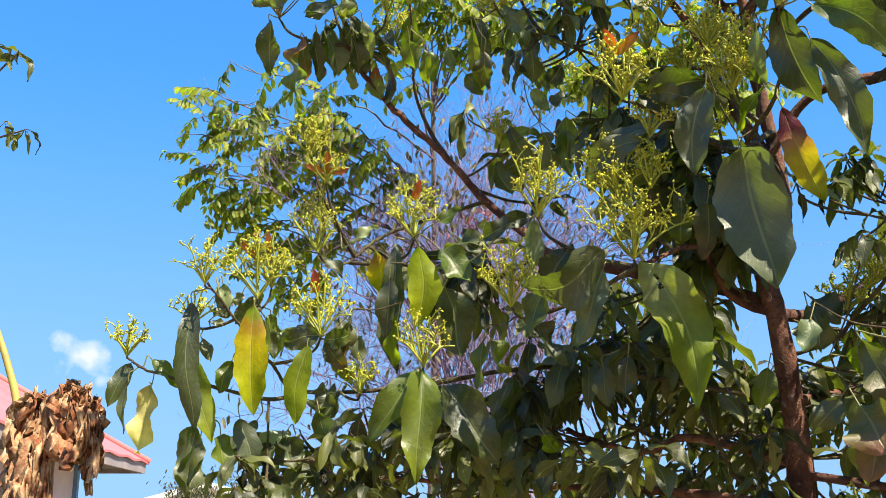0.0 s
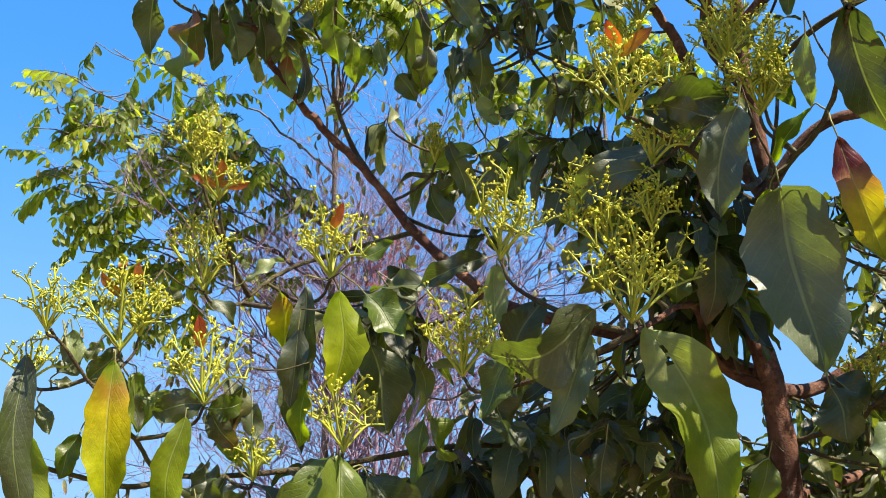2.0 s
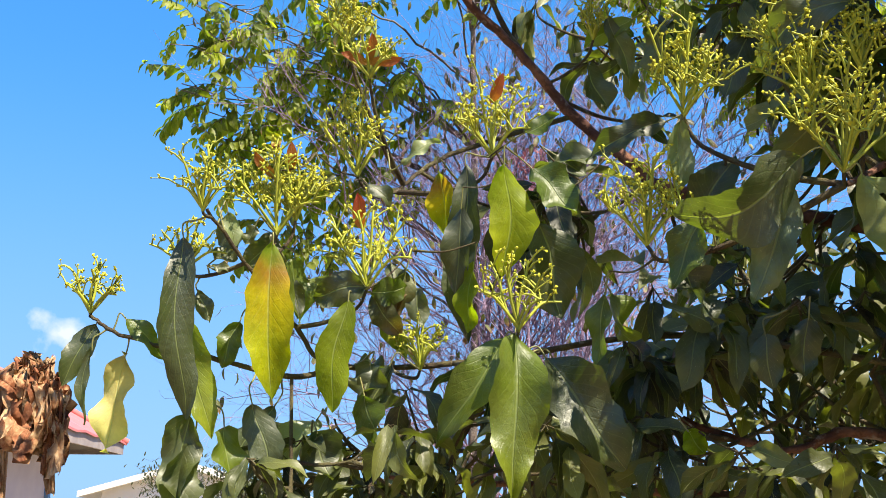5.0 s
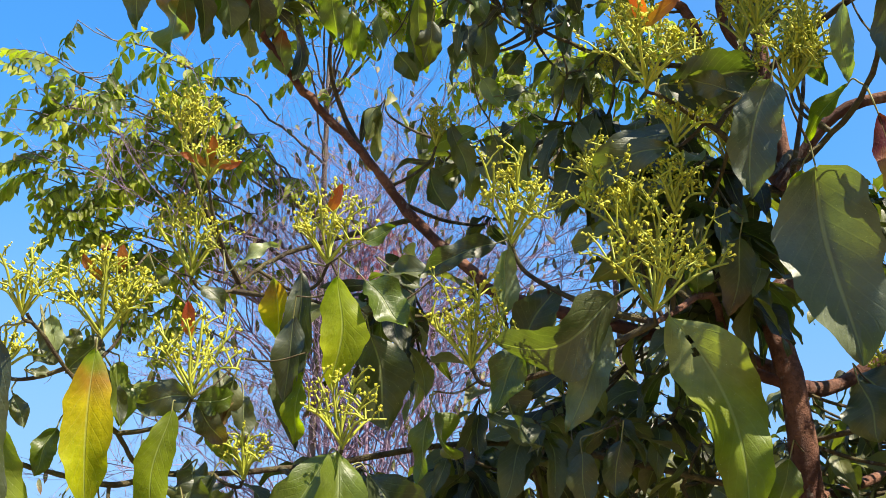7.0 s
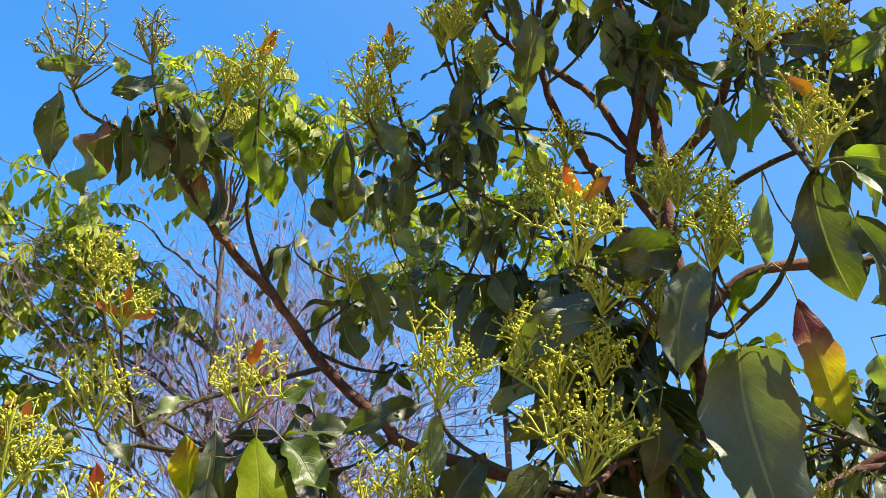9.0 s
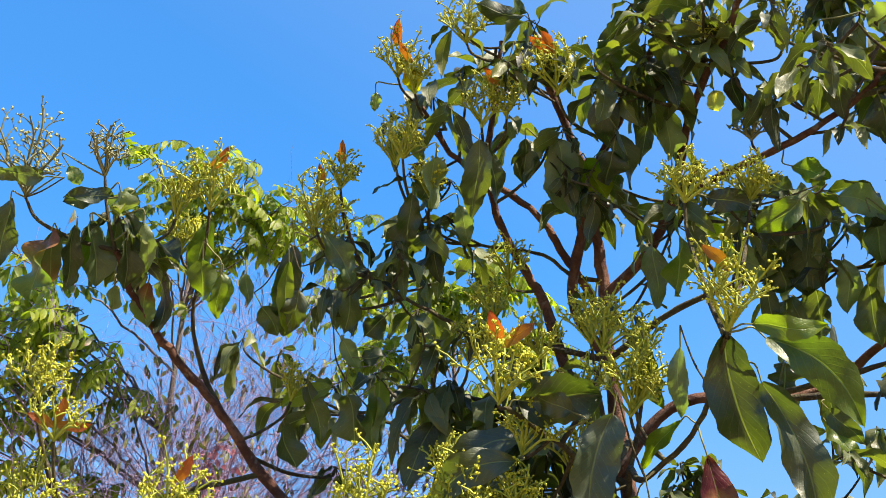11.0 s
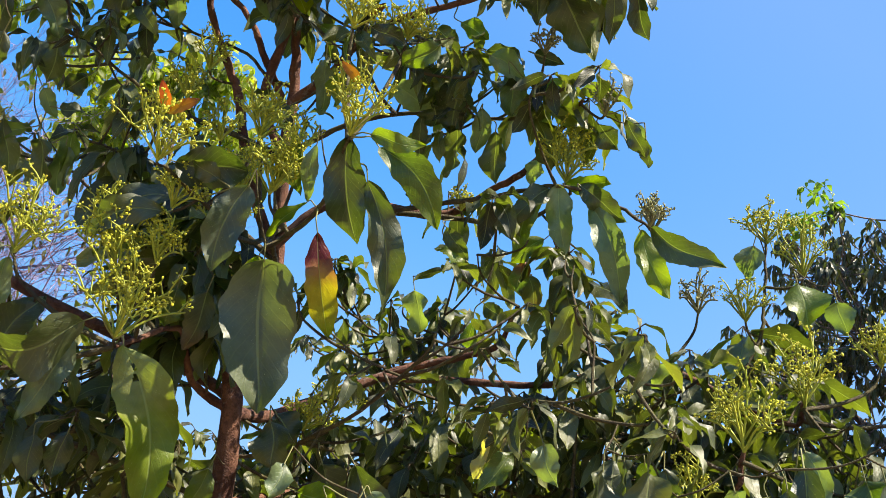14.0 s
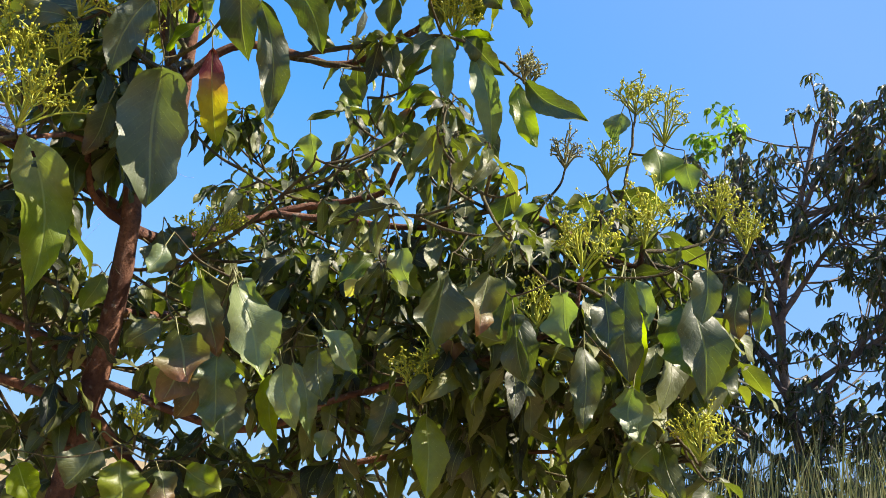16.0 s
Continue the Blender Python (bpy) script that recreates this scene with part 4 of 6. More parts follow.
fill((1.138, 0.902, 1.930), 0.12, 0.10, 0.14, 2, 0.072)
fill((1.184, 0.726, 1.969), 0.12, 0.10, 0.14, 2, 0.072)
fill((1.167, 0.829, 2.064), 0.12, 0.10, 0.14, 2, 0.072)
fill((0.912, 1.225, 2.029), 0.12, 0.10, 0.14, 2, 0.072)
fill((1.176, 0.601, 1.959), 0.12, 0.10, 0.14, 2, 0.072)
fill((1.136, 1.036, 1.898), 0.12, 0.10, 0.14, 2, 0.072)
fill((1.207, 1.215, 2.261), 0.12, 0.10, 0.14, 2, 0.072)
fill((1.216, 1.064, 2.267), 0.12, 0.10, 0.14, 2, 0.072)
fill((1.224, 0.932, 2.195), 0.12, 0.10, 0.14, 2, 0.072)
fill((1.023, 1.054, 2.609), 0.12, 0.10, 0.14, 2, 0.072)
fill((0.995, 1.177, 2.561), 0.12, 0.10, 0.14, 2, 0.072)
fill((1.082, 0.922, 2.503), 0.12, 0.10, 0.14, 2, 0.072)
fill((0.400, 1.697, 1.636), 0.13, 0.10, 0.14, 4, 0.100)
fill((0.564, 1.578, 1.602), 0.13, 0.10, 0.14, 4, 0.100)
fill((0.216, 1.711, 1.577), 0.13, 0.10, 0.14, 4, 0.100)
fill((0.093, 1.706, 1.613), 0.13, 0.10, 0.14, 4, 0.100)
fill((-0.159, 1.534, 1.542), 0.10, 0.07, 0.14, 3, 0.075)
fill((-0.060, 1.544, 1.599), 0.10, 0.07, 0.14, 3, 0.075)
fill((0.007, 1.546, 1.645), 0.10, 0.07, 0.14, 3, 0.075)
fill((0.054, 1.559, 1.533), 0.10, 0.07, 0.14, 3, 0.075)
fill((1.364, 1.361, 1.906), 0.16, 0.12, 0.16, 5, 0.110)
fill((1.401, 1.183, 2.011), 0.16, 0.12, 0.16, 5, 0.110)
fill((1.451, 1.051, 1.843), 0.16, 0.12, 0.16, 5, 0.110)
fill((1.537, 0.952, 1.932), 0.16, 0.12, 0.16, 5, 0.110)
fill((1.569, 0.804, 1.798), 0.16, 0.12, 0.16, 5, 0.110)
fill((1.490, 0.899, 1.714), 0.16, 0.12, 0.16, 5, 0.110)
fill((1.657, 0.696, 1.816), 0.16, 0.12, 0.16, 5, 0.110)
fill((1.406, 1.111, 1.691), 0.16, 0.12, 0.16, 5, 0.110)
fill((1.249, 1.347, 1.678), 0.16, 0.12, 0.16, 5, 0.110)
fill((1.654, 0.813, 1.979), 0.16, 0.12, 0.16, 5, 0.110)
fill((1.400, 1.309, 1.948), 0.16, 0.12, 0.16, 4, 0.100)
fill((1.370, 1.358, 1.812), 0.16, 0.12, 0.16, 4, 0.100)
fill((1.261, 1.408, 1.891), 0.16, 0.12, 0.16, 4, 0.100)
fill((1.512, 1.255, 1.842), 0.16, 0.12, 0.16, 4, 0.100)
fill((1.578, 1.168, 1.986), 0.16, 0.12, 0.16, 4, 0.100)
fill((1.639, 1.096, 2.050), 0.16, 0.12, 0.16, 4, 0.100)
fill((1.729, 1.074, 1.837), 0.16, 0.12, 0.16, 4, 0.100)
fill((1.497, 1.186, 2.125), 0.16, 0.12, 0.16, 4, 0.100)
fill((0.855, 1.650, 1.677), 0.14, 0.12, 0.14, 4, 0.100)
fill((0.946, 1.632, 1.523), 0.14, 0.12, 0.14, 4, 0.100)
fill((1.051, 1.553, 1.835), 0.14, 0.12, 0.14, 4, 0.100)
fill((0.859, 1.664, 1.429), 0.14, 0.12, 0.14, 4, 0.100)
fill((1.109, 1.557, 1.641), 0.14, 0.12, 0.14, 4, 0.100)
fill((1.405, 1.032, 2.102), 0.14, 0.12, 0.14, 3, 0.090)
fill((1.493, 0.996, 2.014), 0.14, 0.12, 0.14, 3, 0.090)
fill((1.561, 0.909, 2.079), 0.14, 0.12, 0.14, 3, 0.090)
fill((1.643, 0.867, 1.989), 0.14, 0.12, 0.14, 3, 0.090)
fill((1.586, 0.956, 1.889), 0.14, 0.12, 0.14, 3, 0.090)
fill((1.090, 1.051, 2.949), 0.10, 0.10, 0.12, 3, 0.085)
fill((1.018, 1.055, 3.011), 0.10, 0.10, 0.12, 3, 0.085)
fill((1.160, 1.064, 2.863), 0.10, 0.10, 0.12, 3, 0.085)
fill((-0.142, 1.636, 1.566), 0.10, 0.07, 0.14, 3, 0.085)
fill((-0.072, 1.643, 1.607), 0.10, 0.07, 0.14, 3, 0.085)
fill((-0.186, 1.632, 1.519), 0.10, 0.07, 0.14, 3, 0.085)
fill((-0.035, 1.652, 1.526), 0.10, 0.07, 0.14, 3, 0.085)
fill((-0.109, 1.634, 1.654), 0.10, 0.07, 0.14, 3, 0.085)
# leaves that stand out one by one
leaf((0.562, 1.248, 1.919), (0.640, 1.226, 1.640), 0.102, "hole", 0.08, -0.11)
leaf((0.730, 1.146, 2.098), (0.778, 1.162, 1.846), 0.136, "dusky", 0.06)
leaf((0.667, 1.123, 2.207), (0.646, 1.155, 2.055), 0.069, "dusky", 0.08, 0.08)
leaf((0.569, 1.230, 2.243), (0.687, 1.189, 2.250), 0.074, "mature", 0.20)
leaf((0.585, 1.262, 2.163), (0.465, 1.364, 2.113), 0.059, "mature", 0.25)
leaf((0.757, 1.086, 2.306), (0.776, 1.127, 2.215), 0.031, "pale", 0.05)
leaf((0.495, 1.263, 1.945), (0.349, 1.328, 1.873), 0.093, "mature", 0.26, lean=-0.45)
leaf((0.500, 1.311, 1.922), (0.449, 1.356, 1.778), 0.065, "mature", 0.08)
leaf((0.397, 1.373, 1.898), (0.355, 1.401, 1.807), 0.056, "green", 0.05)
leaf((0.378, 1.383, 2.041), (0.376, 1.411, 1.944), 0.039, "pale", 0.05)
leaf((0.383, 1.410, 1.834), (0.422, 1.409, 1.761), 0.055, "mature", 0.05)
leaf((0.145, 1.535, 2.028), (0.144, 1.552, 1.857), 0.074, "lime", 0.10)
leaf((0.089, 1.595, 2.051), (0.092, 1.648, 1.773), 0.056, "mature", 0.06)
leaf((0.047, 1.619, 2.046), (0.054, 1.644, 1.943), 0.041, "yellow", 0.06)
leaf((0.187, 1.551, 2.030), (0.254, 1.529, 1.956), 0.070, "green", 0.10)
leaf((0.200, 1.569, 1.949), (0.237, 1.590, 1.801), 0.092, "mature", 0.06)
leaf((0.291, 1.568, 2.059), (0.196, 1.607, 2.051), 0.045, "mature", 0.15)
leaf((0.184, 1.592, 2.103), (0.236, 1.577, 2.130), 0.036, "green", 0.10)
leaf((0.383, 1.478, 2.079), (0.262, 1.516, 2.038), 0.043, "mature", 0.20)
leaf((0.278, 1.458, 1.814), (0.262, 1.473, 1.712), 0.036, "green", 0.05)
leaf((-0.013, 1.654, 2.071), (0.048, 1.642, 2.110), 0.024, "mature", 0.15)
leaf((-0.068, 1.643, 2.032), (-0.026, 1.653, 1.995), 0.029, "mature", 0.10)
leaf((-0.137, 1.615, 2.044), (-0.122, 1.625, 2.010), 0.032, "mature", 0.10)
leaf((0.642, 1.202, 2.227), (0.589, 1.216, 2.251), 0.042, "mature", 0.10)
leaf((0.570, 1.483, 1.785), (0.562, 1.495, 1.704), 0.050, "mature", 0.05)
leaf((0.530, 1.553, 1.775), (0.537, 1.557, 1.691), 0.052, "mature", 0.05)
leaf((0.472, 1.491, 1.936), (0.430, 1.496, 1.970), 0.043, "mature", 0.10)
leaf((0.676, 1.395, 2.071), (0.676, 1.417, 1.998), 0.051, "mature", 0.05)
leaf((0.718, 1.351, 2.069), (0.709, 1.389, 1.959), 0.058, "brown", 0.05)
leaf((0.740, 1.198, 2.117), (0.733, 1.225, 2.062), 0.030, "lime", 0.10)
leaf((0.777, 1.128, 2.212), (0.737, 1.184, 2.152), 0.026, "lime", 0.10)
leaf((0.792, 1.093, 2.156), (0.859, 1.114, 1.990), 0.058, "red", 0.10, 0.03)
leaf((0.152, 1.464, 1.758), (0.146, 1.441, 1.528), 0.081, "green", 0.08)
leaf((0.140, 1.485, 1.756), (0.036, 1.500, 1.606), 0.071, "green", 0.12)
leaf((0.197, 1.502, 1.730), (0.308, 1.488, 1.577), 0.097, "mature", 0.12)
leaf((0.214, 1.520, 1.721), (0.248, 1.519, 1.664), 0.058, "green", 0.10)
leaf((-0.452, 1.545, 1.780), (-0.492, 1.541, 1.689), 0.042, "mature", 0.06)
leaf((-0.409, 1.561, 1.741), (-0.432, 1.561, 1.598), 0.047, "straw", 0.06)
leaf((-0.408, 1.536, 1.788), (-0.351, 1.555, 1.732), 0.035, "green", 0.06)
leaf((-0.449, 1.529, 1.743), (-0.455, 1.534, 1.634), 0.019, "mature", 0.05)
leaf((-0.308, 1.549, 1.650), (-0.327, 1.543, 1.507), 0.062, "mature", 0.08)
leaf((-0.320, 1.487, 1.896), (-0.304, 1.519, 1.641), 0.056, "mature", 0.06)
leaf((-0.318, 1.537, 1.782), (-0.276, 1.556, 1.616), 0.058, "mature", 0.06)
leaf((-0.290, 1.568, 1.884), (-0.255, 1.568, 1.915), 0.036, "mature", 0.06)
leaf((-0.201, 1.636, 1.672), (-0.265, 1.628, 1.559), 0.048, "mature", 0.10)
leaf((-0.136, 1.653, 1.656), (-0.214, 1.645, 1.554), 0.055, "mature", 0.10)
leaf((-0.078, 1.652, 1.740), (-0.029, 1.655, 1.728), 0.044, "mature", 0.10)
leaf((-0.024, 1.594, 1.732), (-0.069, 1.598, 1.650), 0.054, "mature", 0.10)
leaf((-0.002, 1.576, 1.874), (-0.025, 1.588, 1.791), 0.041, "brown", 0.05)
leaf((0.404, 1.414, 1.897), (0.448, 1.377, 1.991), 0.067, "mature", 0.10)
leaf((0.915, 1.407, 1.872), (0.923, 1.391, 1.785), 0.078, "mature", 0.10)
leaf((0.917, 1.242, 1.741), (0.977, 1.197, 1.723), 0.060, "lime", 0.20)
leaf((0.931, 1.323, 1.682), (0.884, 1.358, 1.614), 0.052, "mature", 0.10)
leaf((0.936, 1.172, 1.632), (0.903, 1.194, 1.512), 0.067, "green", 0.10)
leaf((0.876, 1.563, 1.775), (0.856, 1.581, 1.689), 0.052, "green", 0.06)
leaf((0.295, 1.505, 1.823), (0.329, 1.507, 1.754), 0.058, "mature", 0.05)
leaf((0.404, 1.548, 1.633), (0.426, 1.542, 1.598), 0.039, "lime", 0.05)
leaf((0.081, 1.574, 1.973), (0.070, 1.600, 1.842), 0.049, "mature", 0.05)
leaf((0.101, 1.571, 1.885), (0.089, 1.587, 1.779), 0.036, "lime", 0.05)
leaf((-0.196, 1.515, 1.897), (-0.186, 1.510, 1.670), 0.074, "yellow", 0.10, 0.03)
leaf((-0.085, 1.532, 1.817), (-0.103, 1.526, 1.652), 0.055, "lime", 0.06)
leaf((-0.059, 1.541, 1.837), (-0.143, 1.557, 1.826), 0.051, "mature", 0.20)
leaf((-0.054, 1.552, 1.832), (0.003, 1.571, 1.845), 0.038, "green", 0.20)
leaf((-0.052, 1.562, 1.831), (-0.007, 1.591, 1.772), 0.040, "brown", 0.10)
leaf((-0.170, 1.565, 1.888), (-0.159, 1.581, 1.791), 0.043, "mature", 0.05)
leaf((-0.265, 1.519, 1.943), (-0.254, 1.532, 1.894), 0.033, "mature", 0.10)
leaf((-0.225, 1.529, 1.927), (-0.241, 1.533, 1.899), 0.024, "mature", 0.10)
leaf((-0.038, 1.624, 1.823), (-0.000, 1.633, 1.747), 0.035, "green", 0.06)
leaf((-0.286, 1.531, 1.865), (-0.256, 1.537, 1.862), 0.017, "mature", 0.10)
leaf((-0.200, 1.574, 1.927), (-0.247, 1.578, 1.869), 0.043, "mature", 0.10)
leaf((-0.198, 1.525, 2.043), (-0.203, 1.516, 2.070), 0.017, "red", 0.05)
leaf((-0.209, 1.583, 2.593), (-0.211, 1.648, 2.479), 0.051, "mature", 0.06)
leaf((-0.135, 1.591, 2.553), (-0.160, 1.652, 2.441), 0.062, "redgreen", 0.08)
leaf((-0.125, 1.610, 2.563), (-0.132, 1.660, 2.473), 0.038, "brown", 0.06)
leaf((-0.161, 1.558, 2.639), (-0.246, 1.561, 2.618), 0.028, "mature", 0.12)
leaf((-0.069, 1.590, 2.638), (-0.130, 1.602, 2.613), 0.035, "mature", 0.10)
leaf((-0.014, 1.584, 2.649), (-0.046, 1.609, 2.609), 0.043, "pale", 0.10)
leaf((-0.077, 1.600, 2.584), (-0.048, 1.657, 2.487), 0.050, "mature", 0.06)
leaf((-0.012, 1.615, 2.601), (0.025, 1.658, 2.527), 0.039, "pale", 0.06)
leaf((0.036, 1.665, 2.515), (0.045, 1.703, 2.441), 0.044, "redgreen", 0.06)
leaf((-0.012, 1.635, 2.567), (0.007, 1.677, 2.492), 0.049, "mature", 0.06)
leaf((0.124, 1.613, 2.634), (0.127, 1.685, 2.512), 0.048, "mature", 0.06)
leaf((0.162, 1.668, 2.557), (0.174, 1.704, 2.489), 0.041, "green", 0.06)
leaf((0.207, 1.680, 2.568), (0.220, 1.708, 2.514), 0.027, "pale", 0.05)
leaf((-0.128, 1.568, 2.665), (-0.106, 1.586, 2.641), 0.029, "mature", 0.05)
leaf((-0.102, 1.654, 2.530), (-0.096, 1.681, 2.480), 0.029, "mature", 0.05)
leaf((0.288, 1.663, 2.636), (0.307, 1.742, 2.489), 0.053, "mature", 0.06)
leaf((0.337, 1.619, 2.652), (0.401, 1.636, 2.563), 0.052, "pale", 0.06)
leaf((0.484, 1.702, 2.533), (0.453, 1.730, 2.496), 0.047, "mature", 0.10)
leaf((0.404, 1.679, 2.609), (0.411, 1.741, 2.495), 0.056, "mature", 0.06)
leaf((0.280, 1.736, 2.595), (0.302, 1.773, 2.519), 0.056, "mature", 0.06)
leaf((0.488, 1.567, 2.743), (0.500, 1.627, 2.651), 0.049, "mature", 0.06)
leaf((0.515, 1.514, 2.801), (0.533, 1.571, 2.717), 0.055, "mature", 0.06)
leaf((0.581, 1.451, 2.816), (0.600, 1.539, 2.691), 0.060, "mature", 0.06)
leaf((0.778, 1.297, 2.750), (0.784, 1.336, 2.701), 0.058, "mature", 0.06)
leaf((0.807, 1.145, 2.563), (0.839, 1.213, 2.446), 0.052, "mature", 0.06)
leaf((0.808, 1.233, 2.543), (0.839, 1.279, 2.450), 0.043, "mature", 0.06)
leaf((0.794, 1.255, 2.618), (0.858, 1.226, 2.601), 0.033, "green", 0.10)
leaf((0.440, 1.783, 2.393), (0.466, 1.814, 2.303), 0.060, "mature", 0.06)
leaf((0.497, 1.754, 2.423), (0.499, 1.791, 2.338), 0.050, "mature", 0.06)
leaf((0.657, 1.325, 2.211), (0.506, 1.410, 2.161), 0.060, "mature", 0.25)
leaf((0.411, 1.802, 2.414), (0.321, 1.839, 2.372), 0.044, "mature", 0.10)
leaf((0.813, 1.074, 2.553), (0.875, 1.044, 2.531), 0.041, "mature", 0.10)
leaf((0.895, 0.964, 2.511), (0.860, 1.025, 2.478), 0.047, "mature", 0.10)
leaf((0.331, 1.830, 2.335), (0.371, 1.853, 2.256), 0.052, "mature", 0.05)
leaf((0.285, 1.840, 2.180), (0.307, 1.842, 2.161), 0.031, "straw", 0.05)
leaf((0.231, 1.597, 2.068), (0.282, 1.598, 2.036), 0.062, "mature", 0.10)
leaf((1.296, 1.117, 2.303), (1.265, 1.180, 2.255), 0.038, "mature", 0.10)
leaf((1.284, 1.157, 2.259), (1.290, 1.183, 2.199), 0.044, "redgreen", 0.06)
leaf((1.109, 1.005, 2.771), (1.154, 1.038, 2.696), 0.057, "mature", 0.06)
leaf((1.128, 0.967, 2.752), (1.221, 0.951, 2.631), 0.083, "mature", 0.06)
leaf((1.195, 0.870, 2.729), (1.238, 0.916, 2.643), 0.035, "mature", 0.05)
leaf((1.206, 0.834, 2.728), (1.274, 0.848, 2.640), 0.043, "mature", 0.06)
leaf((1.120, 0.846, 2.851), (1.151, 0.903, 2.781), 0.054, "mature", 0.06)
leaf((1.146, 0.816, 2.832), (1.182, 0.877, 2.753), 0.041, "mature", 0.06)
leaf((1.090, 0.920, 2.856), (1.143, 0.918, 2.808), 0.052, "mature", 0.08)
leaf((1.025, 1.014, 2.867), (1.099, 1.072, 2.753), 0.056, "mature", 0.06)
leaf((0.999, 1.152, 2.815), (0.956, 1.208, 2.795), 0.049, "mature", 0.10)
leaf((1.219, 0.848, 2.721), (1.186, 0.846, 2.756), 0.036, "pale", 0.10)
leaf((1.253, 0.999, 2.584), (1.302, 0.950, 2.567), 0.035, "green", 0.12)
leaf((1.318, 0.934, 2.522), (1.368, 0.926, 2.455), 0.035, "mature", 0.08)
leaf((1.204, 1.074, 2.604), (1.297, 1.033, 2.528), 0.072, "mature", 0.15)
leaf((1.227, 1.103, 2.542), (1.292, 1.099, 2.456), 0.056, "mature", 0.08)
leaf((1.276, 1.135, 2.477), (1.279, 1.167, 2.429), 0.040, "mature", 0.08)
leaf((1.098, 1.206, 2.613), (1.126, 1.257, 2.515), 0.090, "mature", 0.06)
leaf((1.156, 1.114, 2.615), (1.194, 1.140, 2.540), 0.058, "mature", 0.06)
leaf((1.144, 1.179, 2.554), (1.169, 1.217, 2.473), 0.046, "pale", 0.06)
leaf((1.182, 1.175, 2.513), (1.220, 1.207, 2.416), 0.055, "mature", 0.06)
leaf((1.129, 1.246, 2.527), (1.152, 1.292, 2.430), 0.063, "mature", 0.06)
leaf((1.078, 1.302, 2.553), (1.107, 1.338, 2.464), 0.035, "mature", 0.06)
leaf((1.008, 1.323, 2.598), (1.076, 1.271, 2.557), 0.059, "pale", 0.15)
leaf((0.922, 1.305, 2.628), (0.997, 1.274, 2.597), 0.033, "lime", 0.10)
leaf((0.946, 1.271, 2.649), (1.018, 1.232, 2.627), 0.034, "green", 0.10)
leaf((1.031, 1.217, 2.704), (1.078, 1.199, 2.679), 0.048, "mature", 0.10)
leaf((1.061, 1.178, 2.718), (1.117, 1.150, 2.692), 0.044, "green", 0.12)
leaf((1.122, 1.147, 2.655), (1.196, 1.107, 2.615), 0.056, "mature", 0.20)
leaf((1.183, 1.078, 2.661), (1.231, 1.039, 2.644), 0.033, "mature", 0.15)
leaf((1.299, 0.996, 2.525), (1.344, 0.981, 2.476), 0.043, "mature", 0.10)
leaf((1.081, 1.272, 2.569), (1.099, 1.287, 2.527), 0.058, "mature", 0.05)
leaf((0.700, 1.368, 2.800), (0.757, 1.416, 2.671), 0.074, "mature", 0.06)
leaf((0.660, 1.416, 2.817), (0.678, 1.464, 2.747), 0.050, "mature", 0.06)
leaf((0.738, 1.281, 2.841), (0.806, 1.305, 2.738), 0.060, "mature", 0.06)
leaf((0.758, 1.365, 2.768), (0.812, 1.386, 2.705), 0.051, "lime", 0.06)
leaf((0.865, 1.249, 2.822), (0.892, 1.295, 2.753), 0.045, "pale", 0.06)
leaf((0.606, 1.470, 2.813), (0.646, 1.524, 2.723), 0.045, "mature", 0.06)
leaf((0.575, 1.490, 2.837), (0.583, 1.524, 2.791), 0.037, "mature", 0.06)
leaf((0.796, 1.314, 2.802), (0.849, 1.356, 2.716), 0.045, "mature", 0.06)
leaf((0.539, 1.569, 2.804), (0.517, 1.612, 2.756), 0.063, "mature", 0.10)
leaf((0.397, 1.545, 2.935), (0.403, 1.568, 2.906), 0.025, "mature", 0.05)
leaf((0.456, 1.747, 2.460), (0.514, 1.728, 2.465), 0.041, "mature", 0.10)
leaf((0.362, 1.791, 2.414), (0.406, 1.827, 2.304), 0.047, "mature", 0.06)
leaf((0.491, 1.767, 2.398), (0.509, 1.806, 2.292), 0.052, "mature", 0.06)
leaf((0.412, 1.743, 2.491), (0.457, 1.756, 2.441), 0.037, "pale", 0.06)
leaf((0.254, 1.768, 2.543), (0.295, 1.787, 2.494), 0.053, "mature", 0.06)
leaf((0.271, 1.727, 2.613), (0.297, 1.767, 2.533), 0.031, "pale", 0.06)
leaf((0.488, 1.634, 2.719), (0.514, 1.684, 2.629), 0.048, "mature", 0.06)
leaf((0.589, 1.584, 2.743), (0.623, 1.616, 2.679), 0.042, "mature", 0.06)
leaf((0.746, 1.220, 2.925), (0.743, 1.252, 2.897), 0.058, "green", 0.06)
leaf((0.834, 1.177, 2.912), (0.870, 1.212, 2.856), 0.038, "mature", 0.05)
leaf((0.609, 1.338, 2.956), (0.635, 1.362, 2.920), 0.040, "straw", 0.05)
leaf((1.204, 1.341, 2.345), (1.259, 1.325, 2.280), 0.039, "mature", 0.10)
leaf((1.137, 1.354, 2.423), (1.143, 1.375, 2.378), 0.058, "mature", 0.05)
leaf((0.926, 1.193, 2.850), (0.944, 1.209, 2.820), 0.035, "straw", 0.05)
leaf((0.443, 1.471, 2.957), (0.464, 1.499, 2.919), 0.037, "yellow", 0.05)
leaf((0.759, 1.192, 2.349), (0.803, 1.219, 2.255), 0.033, "green", 0.05)
leaf((1.083, 0.911, 2.868), (1.062, 0.953, 2.855), 0.052, "mature", 0.10)
leaf((1.065, 1.348, 1.694), (1.023, 1.354, 1.502), 0.094, "brown", 0.08)
leaf((1.083, 1.345, 1.813), (1.166, 1.250, 1.652), 0.086, "mature", 0.08)
leaf((1.075, 1.342, 1.634), (1.110, 1.267, 1.465), 0.098, "mature", 0.06)
